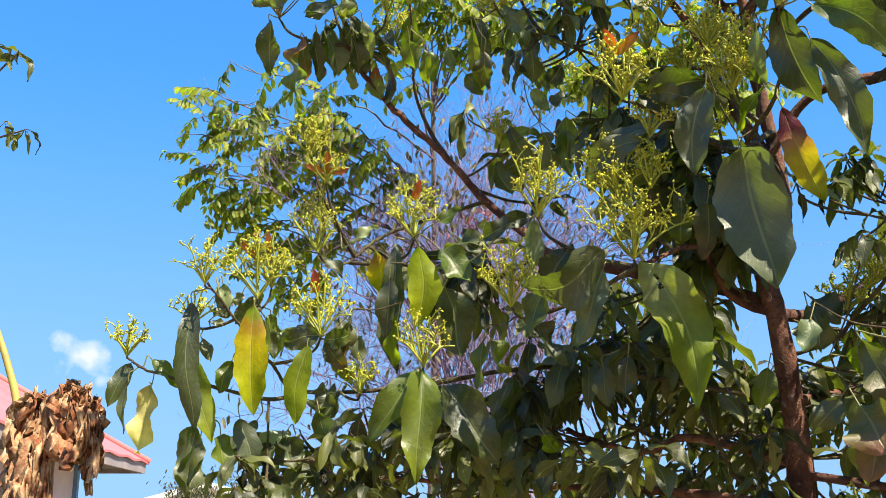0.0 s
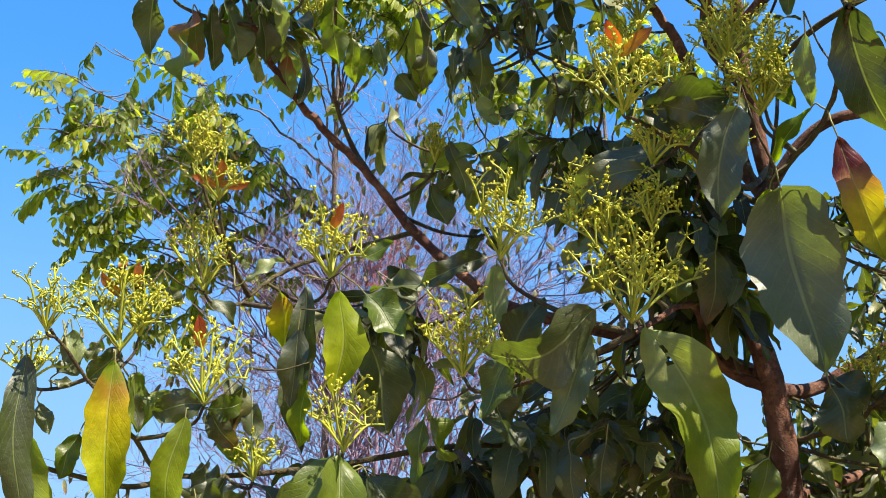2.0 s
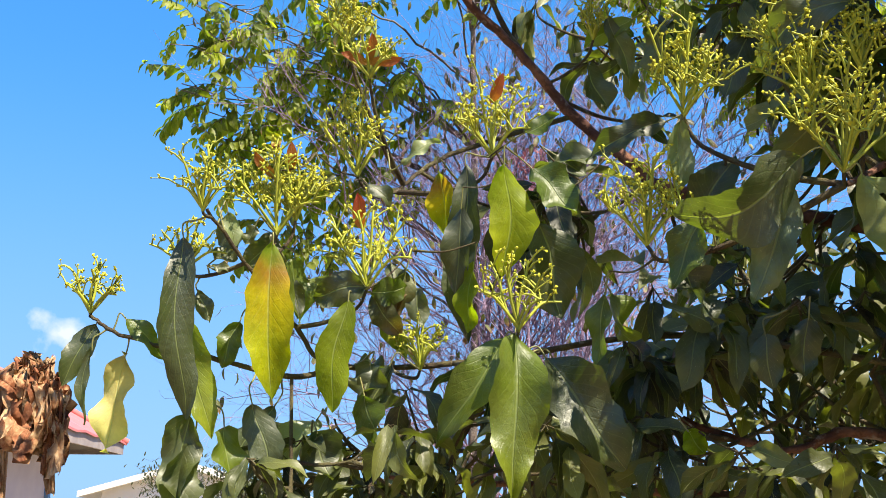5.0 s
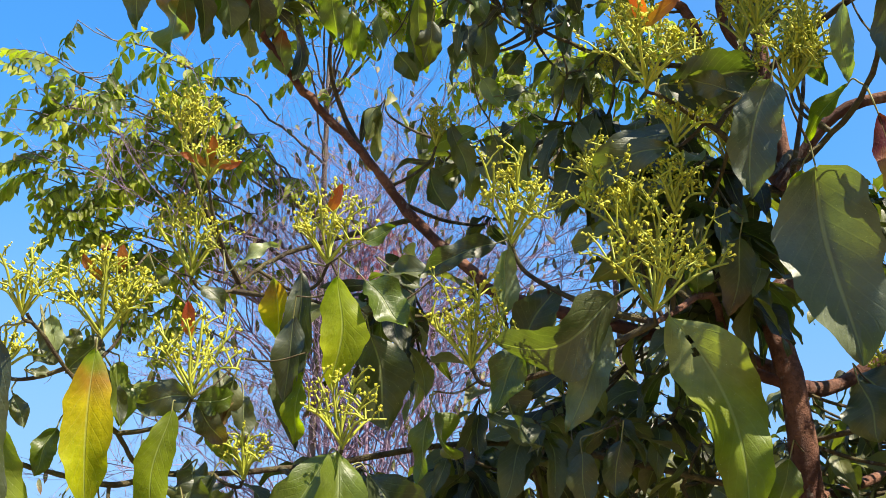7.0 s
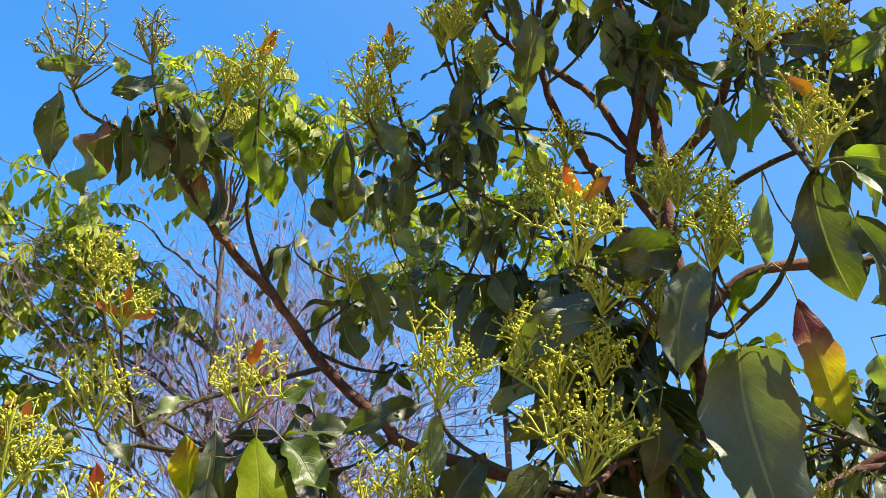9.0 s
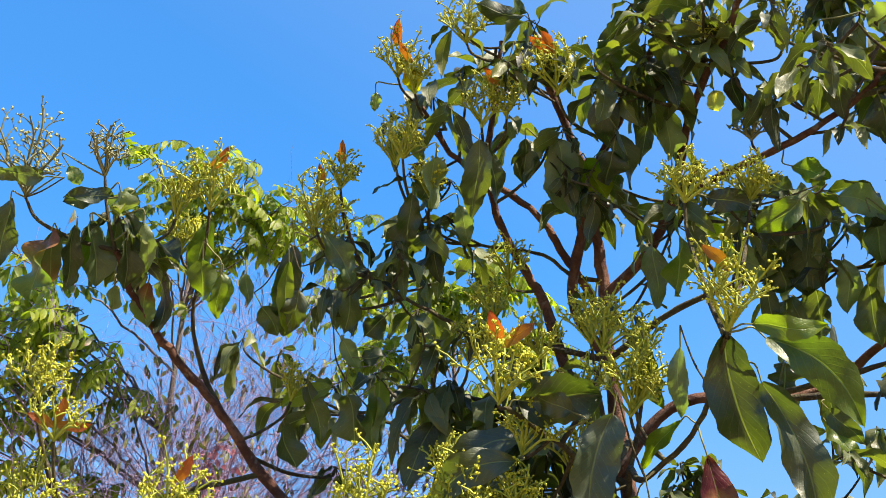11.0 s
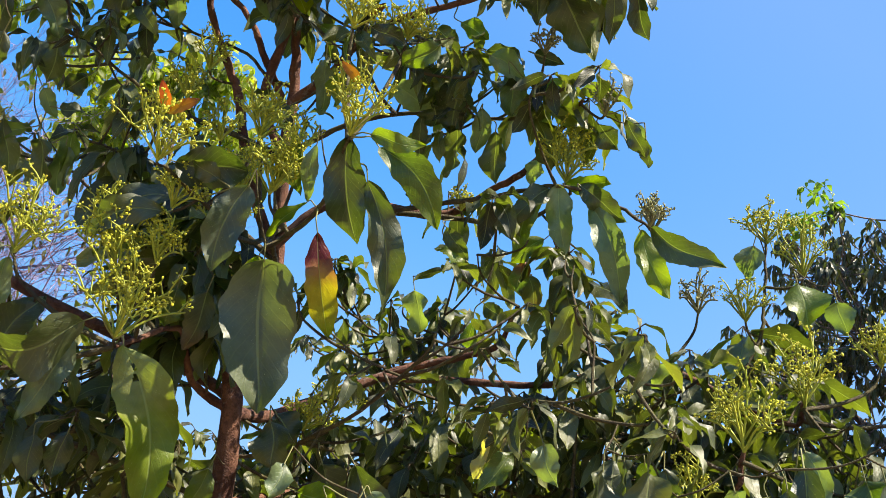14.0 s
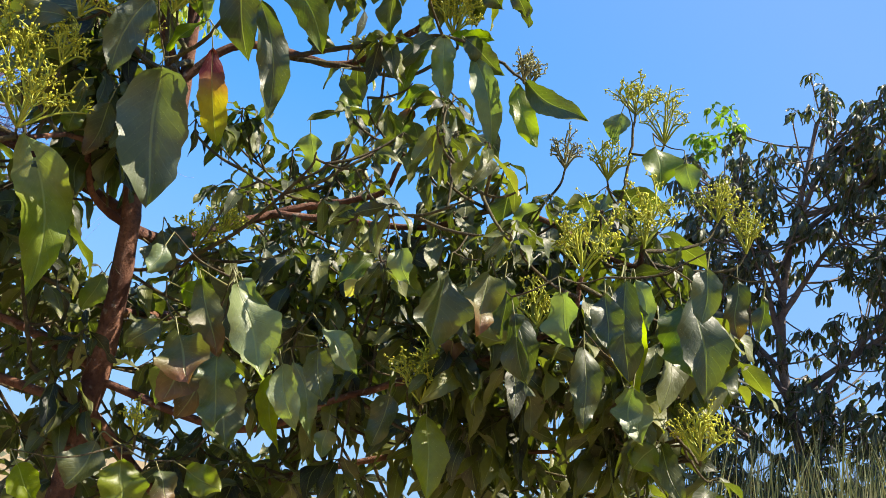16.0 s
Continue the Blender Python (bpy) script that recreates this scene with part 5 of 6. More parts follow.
leaf((1.050, 1.421, 1.814), (1.109, 1.390, 1.685), 0.109, "mature", 0.06)
leaf((0.936, 1.345, 1.403), (0.948, 1.318, 1.306), 0.098, "green", 0.08)
leaf((0.901, 1.408, 1.430), (0.863, 1.416, 1.334), 0.089, "mature", 0.10)
leaf((1.284, 1.134, 1.906), (1.247, 1.193, 1.821), 0.047, "straw", 0.06)
leaf((1.299, 1.130, 1.913), (1.344, 1.062, 1.841), 0.059, "mature", 0.06)
leaf((1.380, 0.953, 1.879), (1.377, 0.957, 1.708), 0.072, "brown", 0.06)
leaf((1.412, 0.906, 1.877), (1.437, 0.893, 1.763), 0.069, "mature", 0.06)
leaf((1.431, 0.853, 1.818), (1.448, 0.809, 1.673), 0.066, "mature", 0.06)
leaf((1.495, 0.671, 1.863), (1.523, 0.600, 1.702), 0.075, "lime", 0.06)
leaf((1.574, 0.579, 1.877), (1.584, 0.542, 1.744), 0.099, "green", 0.06)
leaf((1.543, 0.655, 1.711), (1.540, 0.593, 1.611), 0.064, "pale", 0.06)
leaf((1.363, 0.983, 1.603), (1.366, 0.930, 1.446), 0.070, "mature", 0.06)
leaf((1.337, 1.082, 1.635), (1.325, 1.094, 1.527), 0.061, "mature", 0.06)
leaf((1.263, 1.216, 1.749), (1.299, 1.156, 1.662), 0.066, "mature", 0.06)
leaf((1.511, 0.722, 1.738), (1.522, 0.711, 1.640), 0.057, "mature", 0.06)
leaf((1.565, 0.688, 1.924), (1.577, 0.648, 1.826), 0.045, "pale", 0.06)
leaf((1.721, 0.573, 1.965), (1.744, 0.566, 1.848), 0.048, "brown", 0.06)
leaf((1.742, 0.525, 1.935), (1.754, 0.533, 1.851), 0.036, "mature", 0.06)
leaf((1.439, 0.960, 2.098), (1.453, 0.987, 1.993), 0.076, "mature", 0.06)
leaf((1.483, 0.905, 2.070), (1.464, 0.958, 2.023), 0.042, "pale", 0.06)
leaf((1.520, 0.724, 1.839), (1.546, 0.692, 1.748), 0.075, "brown", 0.06)
leaf((1.403, 0.988, 1.720), (1.437, 0.943, 1.672), 0.056, "mature", 0.10)
leaf((1.525, 0.811, 1.809), (1.542, 0.795, 1.734), 0.077, "mature", 0.06)
leaf((1.630, 0.637, 1.621), (1.616, 0.670, 1.574), 0.062, "mature", 0.06)
leaf((1.686, 0.604, 1.784), (1.714, 0.530, 1.749), 0.064, "mature", 0.10)
leaf((1.305, 1.234, 1.718), (1.290, 1.254, 1.664), 0.072, "mature", 0.10)
leaf((1.041, 1.279, 1.412), (1.097, 1.227, 1.384), 0.066, "green", 0.10)
leaf((0.982, 1.273, 1.402), (1.008, 1.243, 1.345), 0.054, "brown", 0.06)
leaf((0.759, 1.388, 1.360), (0.799, 1.353, 1.298), 0.063, "lime", 0.06)
leaf((0.942, 1.445, 1.895), (0.986, 1.425, 1.844), 0.072, "mature", 0.10)
leaf((1.193, 1.237, 1.665), (1.244, 1.185, 1.515), 0.058, "mature", 0.06)
leaf((1.174, 1.284, 1.635), (1.209, 1.246, 1.481), 0.059, "lime", 0.06)
leaf((1.281, 1.191, 1.545), (1.280, 1.188, 1.488), 0.046, "mature", 0.05)
leaf((1.310, 1.315, 2.199), (1.346, 1.291, 2.170), 0.039, "mature", 0.10)
leaf((1.304, 1.337, 2.161), (1.315, 1.352, 2.097), 0.039, "mature", 0.10)
leaf((1.324, 1.198, 2.250), (1.363, 1.198, 2.162), 0.046, "brown", 0.06)
leaf((1.219, 1.457, 2.226), (1.250, 1.466, 2.138), 0.054, "mature", 0.05)
leaf((1.242, 1.387, 2.331), (1.282, 1.376, 2.280), 0.048, "mature", 0.05)
leaf((1.708, 0.940, 2.382), (1.720, 0.971, 2.315), 0.060, "mature", 0.08)
leaf((1.734, 0.846, 2.293), (1.772, 0.836, 2.204), 0.075, "green", 0.08)
leaf((1.753, 0.767, 2.247), (1.778, 0.761, 2.184), 0.061, "mature", 0.08)
leaf((1.366, 0.928, 2.498), (1.391, 0.940, 2.446), 0.024, "mature", 0.05)
leaf((1.359, 1.103, 2.199), (1.401, 1.102, 2.096), 0.074, "mature", 0.06)
leaf((-0.072, 1.566, 2.569), (-0.045, 1.637, 2.476), 0.050, "pale", 0.08)
leaf((-0.097, 1.572, 2.557), (-0.095, 1.639, 2.470), 0.035, "mature", 0.08)
leaf((-0.012, 1.575, 2.551), (0.001, 1.636, 2.477), 0.044, "mature", 0.08)
leaf((0.010, 1.560, 2.579), (0.027, 1.619, 2.510), 0.030, "pale", 0.08)
leaf((0.118, 1.575, 2.539), (0.130, 1.629, 2.475), 0.054, "mature", 0.08)
leaf((0.152, 1.583, 2.516), (0.163, 1.637, 2.451), 0.030, "green", 0.08)
leaf((0.264, 1.548, 2.548), (0.290, 1.626, 2.430), 0.034, "mature", 0.08)
leaf((0.290, 1.568, 2.502), (0.280, 1.626, 2.434), 0.050, "mature", 0.08)
leaf((-0.019, 1.613, 2.479), (-0.014, 1.652, 2.445), 0.025, "pale", 0.08)
leaf((-0.158, 1.532, 2.619), (-0.245, 1.548, 2.616), 0.030, "mature", 0.08)
leaf((-0.045, 1.543, 2.609), (-0.130, 1.564, 2.607), 0.035, "mature", 0.08)
leaf((-0.037, 1.537, 2.618), (-0.023, 1.575, 2.593), 0.045, "pale", 0.08)
leaf((1.163, 0.742, 1.822), (1.157, 0.732, 1.672), 0.081, "mature", 0.08)
leaf((1.212, 0.697, 1.827), (1.209, 0.680, 1.721), 0.059, "brown", 0.08)
leaf((1.259, 0.666, 1.769), (1.279, 0.622, 1.634), 0.054, "mature", 0.08)
leaf((1.303, 0.610, 1.816), (1.310, 0.578, 1.724), 0.065, "mature", 0.08)
leaf((1.352, 0.555, 1.826), (1.351, 0.530, 1.732), 0.059, "mature", 0.08)
leaf((0.890, 0.949, 1.722), (0.949, 0.891, 1.575), 0.084, "pale", 0.08)
leaf((0.828, 0.992, 1.623), (0.846, 0.951, 1.546), 0.092, "brown", 0.08)
leaf((1.440, 0.423, 1.890), (1.431, 0.414, 1.795), 0.054, "mature", 0.08)
leaf((0.878, 1.021, 1.636), (0.844, 1.012, 1.511), 0.066, "brown", 0.08)
leaf((0.912, 1.007, 1.616), (0.925, 0.974, 1.477), 0.074, "mature", 0.08)
leaf((0.913, 0.989, 1.744), (0.984, 0.937, 1.606), 0.060, "pale", 0.08)
leaf((1.011, 0.955, 1.617), (1.040, 0.911, 1.509), 0.055, "pale", 0.08)
leaf((1.053, 0.921, 1.694), (1.105, 0.861, 1.626), 0.046, "pale", 0.08)
leaf((1.056, 0.924, 1.657), (1.067, 0.891, 1.566), 0.055, "mature", 0.08)
leaf((1.124, 0.841, 1.856), (1.137, 0.811, 1.791), 0.048, "pale", 0.08)
leaf((1.089, 0.869, 1.838), (1.037, 0.882, 1.765), 0.045, "green", 0.08)
leaf((0.856, 1.019, 1.726), (0.897, 0.982, 1.603), 0.060, "brown", 0.08)
leaf((0.786, 1.041, 1.768), (0.762, 1.027, 1.713), 0.040, "pale", 0.08)
leaf((1.228, 0.766, 1.849), (1.235, 0.753, 1.713), 0.062, "mature", 0.08)
leaf((1.276, 0.727, 1.845), (1.277, 0.715, 1.730), 0.060, "mature", 0.08)
leaf((1.307, 0.715, 1.790), (1.328, 0.680, 1.666), 0.055, "mature", 0.08)
leaf((1.420, 0.580, 1.873), (1.444, 0.556, 1.699), 0.066, "mature", 0.08)
leaf((1.499, 0.493, 1.858), (1.529, 0.454, 1.689), 0.078, "mature", 0.08)
leaf((1.472, 0.570, 1.696), (1.458, 0.555, 1.609), 0.052, "pale", 0.08)
leaf((1.403, 0.634, 1.749), (1.410, 0.608, 1.604), 0.055, "mature", 0.08)
leaf((-0.189, 1.576, 1.879), (-0.162, 1.572, 1.795), 0.032, "mature", 0.08)
leaf((-0.277, 1.547, 1.941), (-0.257, 1.540, 1.893), 0.034, "mature", 0.08)
leaf((-0.055, 1.610, 1.736), (-0.068, 1.592, 1.685), 0.060, "mature", 0.08)
leaf((-0.152, 1.585, 1.859), (-0.078, 1.578, 1.823), 0.036, "green", 0.08)
leaf((-0.311, 1.559, 1.834), (-0.290, 1.550, 1.788), 0.030, "mature", 0.08)
leaf((-0.027, 1.592, 1.889), (-0.016, 1.584, 1.810), 0.040, "brown", 0.08)
leaf((0.012, 1.600, 1.851), (0.024, 1.588, 1.790), 0.035, "mature", 0.08)
leaf((-0.250, 1.579, 1.789), (-0.269, 1.561, 1.723), 0.040, "mature", 0.08)
leaf((-0.222, 1.562, 1.667), (-0.193, 1.558, 1.552), 0.055, "mature", 0.08)
leaf((-0.130, 1.582, 1.631), (-0.103, 1.572, 1.562), 0.070, "mature", 0.08)
leaf((-0.062, 1.585, 1.684), (-0.041, 1.576, 1.602), 0.055, "mature", 0.08)
leaf((-0.303, 1.551, 1.611), (-0.316, 1.533, 1.520), 0.050, "mature", 0.08)
leaf((-0.260, 1.558, 1.634), (-0.241, 1.549, 1.543), 0.050, "green", 0.08)
leaf((0.765, 0.990, 2.295), (0.838, 1.033, 2.135), 0.078, "mature", 0.08, 0.06)
leaf((0.815, 0.970, 2.288), (0.930, 0.935, 2.173), 0.066, "green", 0.14, -0.12)
leaf((0.812, 0.984, 2.230), (0.884, 0.990, 2.030), 0.062, "mature", 0.10, -0.08)
leaf((0.790, 0.960, 2.300), (0.862, 0.900, 2.290), 0.034, "green", 0.12)
leaf((1.248, 1.033, 2.384), (1.284, 1.035, 2.254), 0.058, "pale", 0.08, 0.02)
leaf((1.262, 1.030, 2.392), (1.350, 0.988, 2.410), 0.040, "lime", 0.18)
leaf((1.240, 1.046, 2.378), (1.172, 1.092, 2.287), 0.052, "mature", 0.16)
leaf((1.236, 1.062, 2.366), (1.206, 1.098, 2.233), 0.046, "mature", 0.10)
leaf((1.222, 1.070, 2.352), (1.214, 1.120, 2.278), 0.040, "brown", 0.06)
leaf((1.310, 1.010, 2.362), (1.372, 0.970, 2.170), 0.062, "pale", 0.12, -0.10)
leaf((1.280, 1.010, 2.390), (1.372, 0.965, 2.330), 0.050, "mature", 0.16)
leaf((1.404, 0.961, 2.325), (1.462, 0.924, 2.198), 0.056, "mature", 0.08, 0.05)
leaf((1.415, 0.941, 2.329), (1.498, 0.828, 2.252), 0.052, "mature", 0.16)
leaf((1.355, 0.975, 2.556), (1.396, 0.964, 2.484), 0.034, "mature", 0.08)
tagged(part("foliage", FOLIAGE.mesh("foliage", [LEAF["foliage"]]), tree), kind="stuff")
tagged(part("twig_growth", FINE_TWIGS.mesh("twig_growth", [TWIG]), tree), kind="stuff")


# ---------------------------------------------------------------- trees behind
def grow(soup, start, direction, length, radius, depth, up=0.15, ends=None, spread=0.6, kids=(2, 4), shrink=0.72, wander=0.12):
    """Wood that divides again and again."""
    d = np.asarray(direction, float)
    p = np.asarray(start, float)
    line = [p]
    steps = 5
    for _ in range(steps):
        d = d + rng.normal(size=3) * wander + np.array([0, 0, up * 0.2])
        d /= np.linalg.norm(d)
        p = p + d * length / steps
        line.append(p)
    tube(soup, line, radius, radius * 0.6, 5 if radius < 0.006 else 7)
    if depth == 0:
        if ends is not None:
            ends.append((p, d))
        return
    for i in range(int(rng.integers(*kids)) + 1):
        q = line[int(rng.integers(2, steps + 1))]
        e = d + rng.normal(size=3) * spread + np.array([0, 0, up])
        e /= np.linalg.norm(e)
        grow(soup, q, e, length * shrink * rng.uniform(0.75, 1.15), radius * 0.58, depth - 1, up, ends, spread, kids, shrink, wander)


def feather_mesh():
    """A compound leaf along +x: a thin drooping rib with pairs of hanging leaflets."""
    s = Soup()
    ln, pairs = rng.uniform(0.10, 0.15), int(rng.integers(6, 9))
    k = np.linspace(0, 1, pairs + 1)
    rib = np.stack([k * ln, 0.012 * np.sin(k * 5), -0.40 * ln * k**2], 1)
    tube(s, rib, 0.0012, 0.0007, 4, 1)
    for i in range(1, pairs + 1):
        for sgn in (-1, 1):
            p = rib[i]
            d = np.array([0.40 + rng.normal() * 0.2, sgn * (0.55 + rng.normal() * 0.15), -0.95 + rng.normal() * 0.35])
            d /= np.linalg.norm(d)
            e = p + d * 0.044 * (1.1 - 0.5 * abs(k[i] - 0.5)) * rng.uniform(0.7, 1.2)
            blade(s, p, e, rng.uniform(0.014, 0.020), (0.2, 0.3 * sgn, 1), 0.12, 4, 2, 0.02, 0.18, rng.normal() * 0.4)
    return s.mesh("compound_leaf", [LEAF["feather"], TWIG])


FEATHERS = [feather_mesh() for _ in range(8)]


def feather_tree(foot, head, tips, label, per, seed_up=0.2):
    t = thing("feathery_tree", label, "tree", (foot[0], foot[1], 0.0))
    foot, head = np.array(foot), np.array(head)
    s = Soup()
    trunk = curve_points([foot, foot * 0.45 + head * 0.55 + [0.05, 0.04, 0], head], 8)
    tube(s, trunk, 0.020, 0.006, 8, knots=0.05)
    part("trunk", s.mesh("trunk", [GREY_BARK]), t)
    for tip in tips:
        tip = np.array(tip)
        q = trunk[int(np.argmin(np.linalg.norm(trunk + [0, 0, 0.25] - tip, axis=1)))]
        line = curve_points([q, q * 0.55 + tip * 0.45 + [0, 0, 0.06], tip], 8)
        s = Soup()
        line = line + rng.normal(size=line.shape) * 0.004
        tube(s, line, 0.0038, 0.0014, 6, knots=0.05)
        run = tip - q
        az = math.atan2(run[1], run[0])
        for _ in range(per):
            f = rng.uniform(0.30, 1.0) ** 0.55
            q2 = line[int(f * (len(line) - 1))]
            p = q2 + np.clip(rng.normal(size=3), -1.5, 1.5) * [0.050, 0.06, 0.030]
            tube(s, [q2, (p + q2) / 2 + [0, 0, -0.006], p], 0.0014, 0.0010, 4)
            ob = part("compound_leaf", FEATHERS[int(rng.integers(8))], t, "", p)
            ob.rotation_euler = (rng.normal() * 0.35, 0.20 + rng.normal() * 0.35, az + rng.normal() * 1.0)
            ob.scale = (rng.uniform(0.75, 1.1),) * 3
        part("bough", s.mesh("bough", [GREY_BARK]), t)
    return t


feather_tree((0.05, 3.05, -0.05), (0.16, 2.75, 3.05), [
    (-0.40, 2.45, 2.70), (-0.26, 2.42, 2.78), (-0.55, 2.52, 2.52), (-0.48, 2.58, 2.38), (-0.20, 2.42, 2.70), (-0.33, 2.52, 2.58),
    (0.05, 2.42, 2.98), (0.23, 2.30, 3.10), (0.42, 2.32, 3.09), (0.198, 2.287, 3.060), (0.358, 2.280, 3.050), (0.521, 2.234, 3.060), (-0.046, 2.546, 2.639), (-0.273, 2.502, 2.708), (0.254, 2.220, 3.120), (0.076, 2.254, 3.100), (-0.011, 2.235, 3.110), (0.155, 2.244, 3.140), (-0.545, 2.411, 2.686), (-0.590, 2.459, 2.548), (-0.548, 2.501, 2.457), (-0.545, 2.389, 2.781), (-0.609, 2.410, 2.653), (-0.555, 2.402, 2.750), (-0.585, 2.456, 2.557), (-0.431, 2.398, 2.875), (-0.492, 2.576, 2.427), (-0.18, 2.62, 2.42), (-0.40, 2.66, 2.25)], "slender tree with feathery light-green compound leaves", 10)
feather_tree((1.15, 3.15, -0.05), (1.05, 2.95, 3.05), [(0.85, 2.60, 3.02), (1.05, 2.55, 3.10), (0.70, 2.75, 2.85), (1.25, 2.7, 2.95), (0.60, 2.85, 3.1), (0.95, 2.6, 2.7)], "slender feathery tree behind the avocado", 36)


def bare_shrub(foot):
    t = thing("bare_shrub", "leafless shrub with many thin purplish twigs", "shrub", (foot[0], foot[1], 0.0))
    twigs, dry = Soup(), Soup()
    for i in range(9):
        s = Soup()
        az = rng.uniform(0, 6.28)
        lean = rng.uniform(0.04, 0.20)
        d = np.array([math.cos(az) * lean * 0.9, math.sin(az) * lean * 0.6, 1.0])
        h = rng.uniform(1.7, 2.4)
        top = np.array(foot) + d * h
        line = curve_points([np.array(foot) + [0.03 * math.cos(az), 0.03 * math.sin(az), 0], np.array(foot) + d * h * 0.5 + rng.normal(size=3) * 0.04, top], 8)
        tube(s, line, 0.010, 0.0045, 7, knots=0.05)
        part("stem", s.mesh("stem", [BARE]), t)
        for _ in range(9):
            e = d + rng.normal(size=3) * [0.50, 0.3, 0.20]
            ends = []
            grow(twigs, line[-1] if rng.uniform() < 0.6 else line[-4], e / np.linalg.norm(e), 0.46, 0.0036, 4, 0.10, ends, 0.50, (2, 3), 0.74, 0.16)
            for p, way in ends[::5]:
                blade(dry, p, p + [rng.normal() * 0.01, rng.normal() * 0.01, -rng.uniform(0.02, 0.04)], 0.012, rng.normal(size=3), 0.1, 4, 2)
    tagged(part("twig_growth", twigs.mesh("twig_growth", [BARE]), t), kind="stuff")
    tagged(part("last_leaves", dry.mesh("last_leaves", [LEAF["brown"]]), t, "few small hanging withered leaves"), kind="stuff")
    return t


bare_shrub((0.36, 2.95, -0.05))


def blossom(at):
    s = Soup()
    for _ in range(70):
        p = np.array(at) + rng.normal(size=3) * [0.045, 0.03, 0.045]
        d = rng.normal(size=3)
        d /= np.linalg.norm(d)
        blade(s, p, p + d * 0.022, 0.016, rng.normal(size=3), 0.1, 3, 2)
    tube(s, [np.array(at), np.array(at) + [-0.05, 0.06, -0.35]], 0.003, 0.004, 5, 1)
    ob = thing("pink_blossom", "pinkish-red flower cluster on the bare shrub", "flower", tuple(at))
    tagged(part("flower_head", s.mesh("flower_head", [PINK, BARE]), ob), kind="stuff")


blossom((0.30, 2.74, 2.44))


def dark_tree(foot, head, crowns, label):
    t = thing("background_tree", label, "tree", (foot[0], foot[1], 0.0))
    s = Soup()
    foot, head = np.array(foot), np.array(head)
    trunk = curve_points([foot, foot * 0.62 + head * 0.38 + [0.14, -0.10, 0], foot * 0.3 + head * 0.7 + [-0.10, 0.08, 0], head], 9)
    tube(s, trunk, 0.048, 0.009, 9, knots=0.05)
    part("trunk", s.mesh("trunk", [GREY_BARK]), t)
    wood = [p for p in trunk[8:]]
    for (x, y, z, r, n) in crowns:
        c = np.array((x, y, z))
        q = trunk[int(np.argmin(np.linalg.norm(trunk + [0, 0, 0.5] - c, axis=1)))]
        line = curve_points([q, q * 0.5 + c * 0.5 + [0, 0, 0.03], c], 7)
        b = Soup()
        tube(b, line, 0.017, 0.006, 6, knots=0.05)
        part("limb", b.mesh("limb", [GREY_BARK]), t)
        wood += list(line)
    leaves, twigs = Soup(), Soup()
    for (x, y, z, r, n) in crowns:
        for _ in range(int(n * 2.1)):
            q = rng.normal(size=3)
            q *= rng.uniform(0, 1) ** 0.4 / np.linalg.norm(q)
            shoot(leaves, twigs, np.array((x, y, z)) + q * r * 1.25, 0.075, wood, int(rng.integers(6, 10)), 0.0022, (0.5, 4.0), (0.20, 0.32))
    tagged(part("foliage", leaves.mesh("foliage", [LEAF["far"]]), t), kind="stuff")
    tagged(part("twig_growth", twigs.mesh("twig_growth", [GREY_BARK]), t), kind="stuff")
    return t


right_tree = dark_tree((4.60, 2.05, -0.05), (4.20, 2.10, 3.60), [(4.15, 1.95, 3.50, 0.26, 34), (3.95, 2.40, 3.25, 0.24, 32), (4.25, 1.85, 3.15, 0.28, 34), (4.00, 2.25, 2.95, 0.26, 32), (4.40, 1.60, 3.50, 0.30, 36), (4.45, 1.70, 2.80, 0.30, 36), (4.00, 2.35, 2.60, 0.28, 32), (4.40, 2.00, 2.35, 0.30, 32), (4.7, 1.3, 3.05, 0.35, 36), (4.8, 1.2, 3.55, 0.3, 30), (4.10, 2.55, 2.20, 0.3, 30), (4.6, 1.5, 2.25, 0.35, 30), (4.0, 2.45, 1.95, 0.34, 34), (4.35, 2.0, 1.9, 0.36, 34), (4.6, 1.6, 1.85, 0.36, 30), (3.95, 2.6, 2.75, 0.30, 26), (3.95, 2.55, 2.35, 0.30, 26), (4.7, 1.2, 2.5, 0.34, 26)], "thin dark tree with hanging narrow leaves")
sprouts = Soup()
for _ in range(14):
    shoot(sprouts, sprouts, np.array((3.90, 2.46, 3.48)) + rng.normal(size=3) * [0.05, 0.08, 0.10], 0.075, None, 6)
tagged(part("sprout", sprouts.mesh("sprout", [LEAF["sprout"]]), right_tree, "bright green sprouting leaves"), kind="stuff")


def tall_grass():
    s = Soup()
    for _ in range(11000):
        p = np.array((4.45 + 0.5 * rng.normal(), 1.1 + 0.95 * rng.normal(), -0.02))
        if p[0] < 3.45:
            p[0] += 1.0
        h = rng.uniform(1.4, 2.15)
        d = rng.normal(size=2) * 0.26
        e = p + np.array([d[0], d[1], h])
        blade(s, p, e, rng.uniform(0.006, 0.015), (-0.9, -0.4, 0.2), rng.uniform(-0.05, 0.10), 4, 1, 0, 0, rng.normal() * 0.6)
    tagged(new("tall_grass", s.mesh("tall_grass", [GRASS])), "tall sunlit dry grass under the trees", "grass", kind="stuff")


tall_grass()


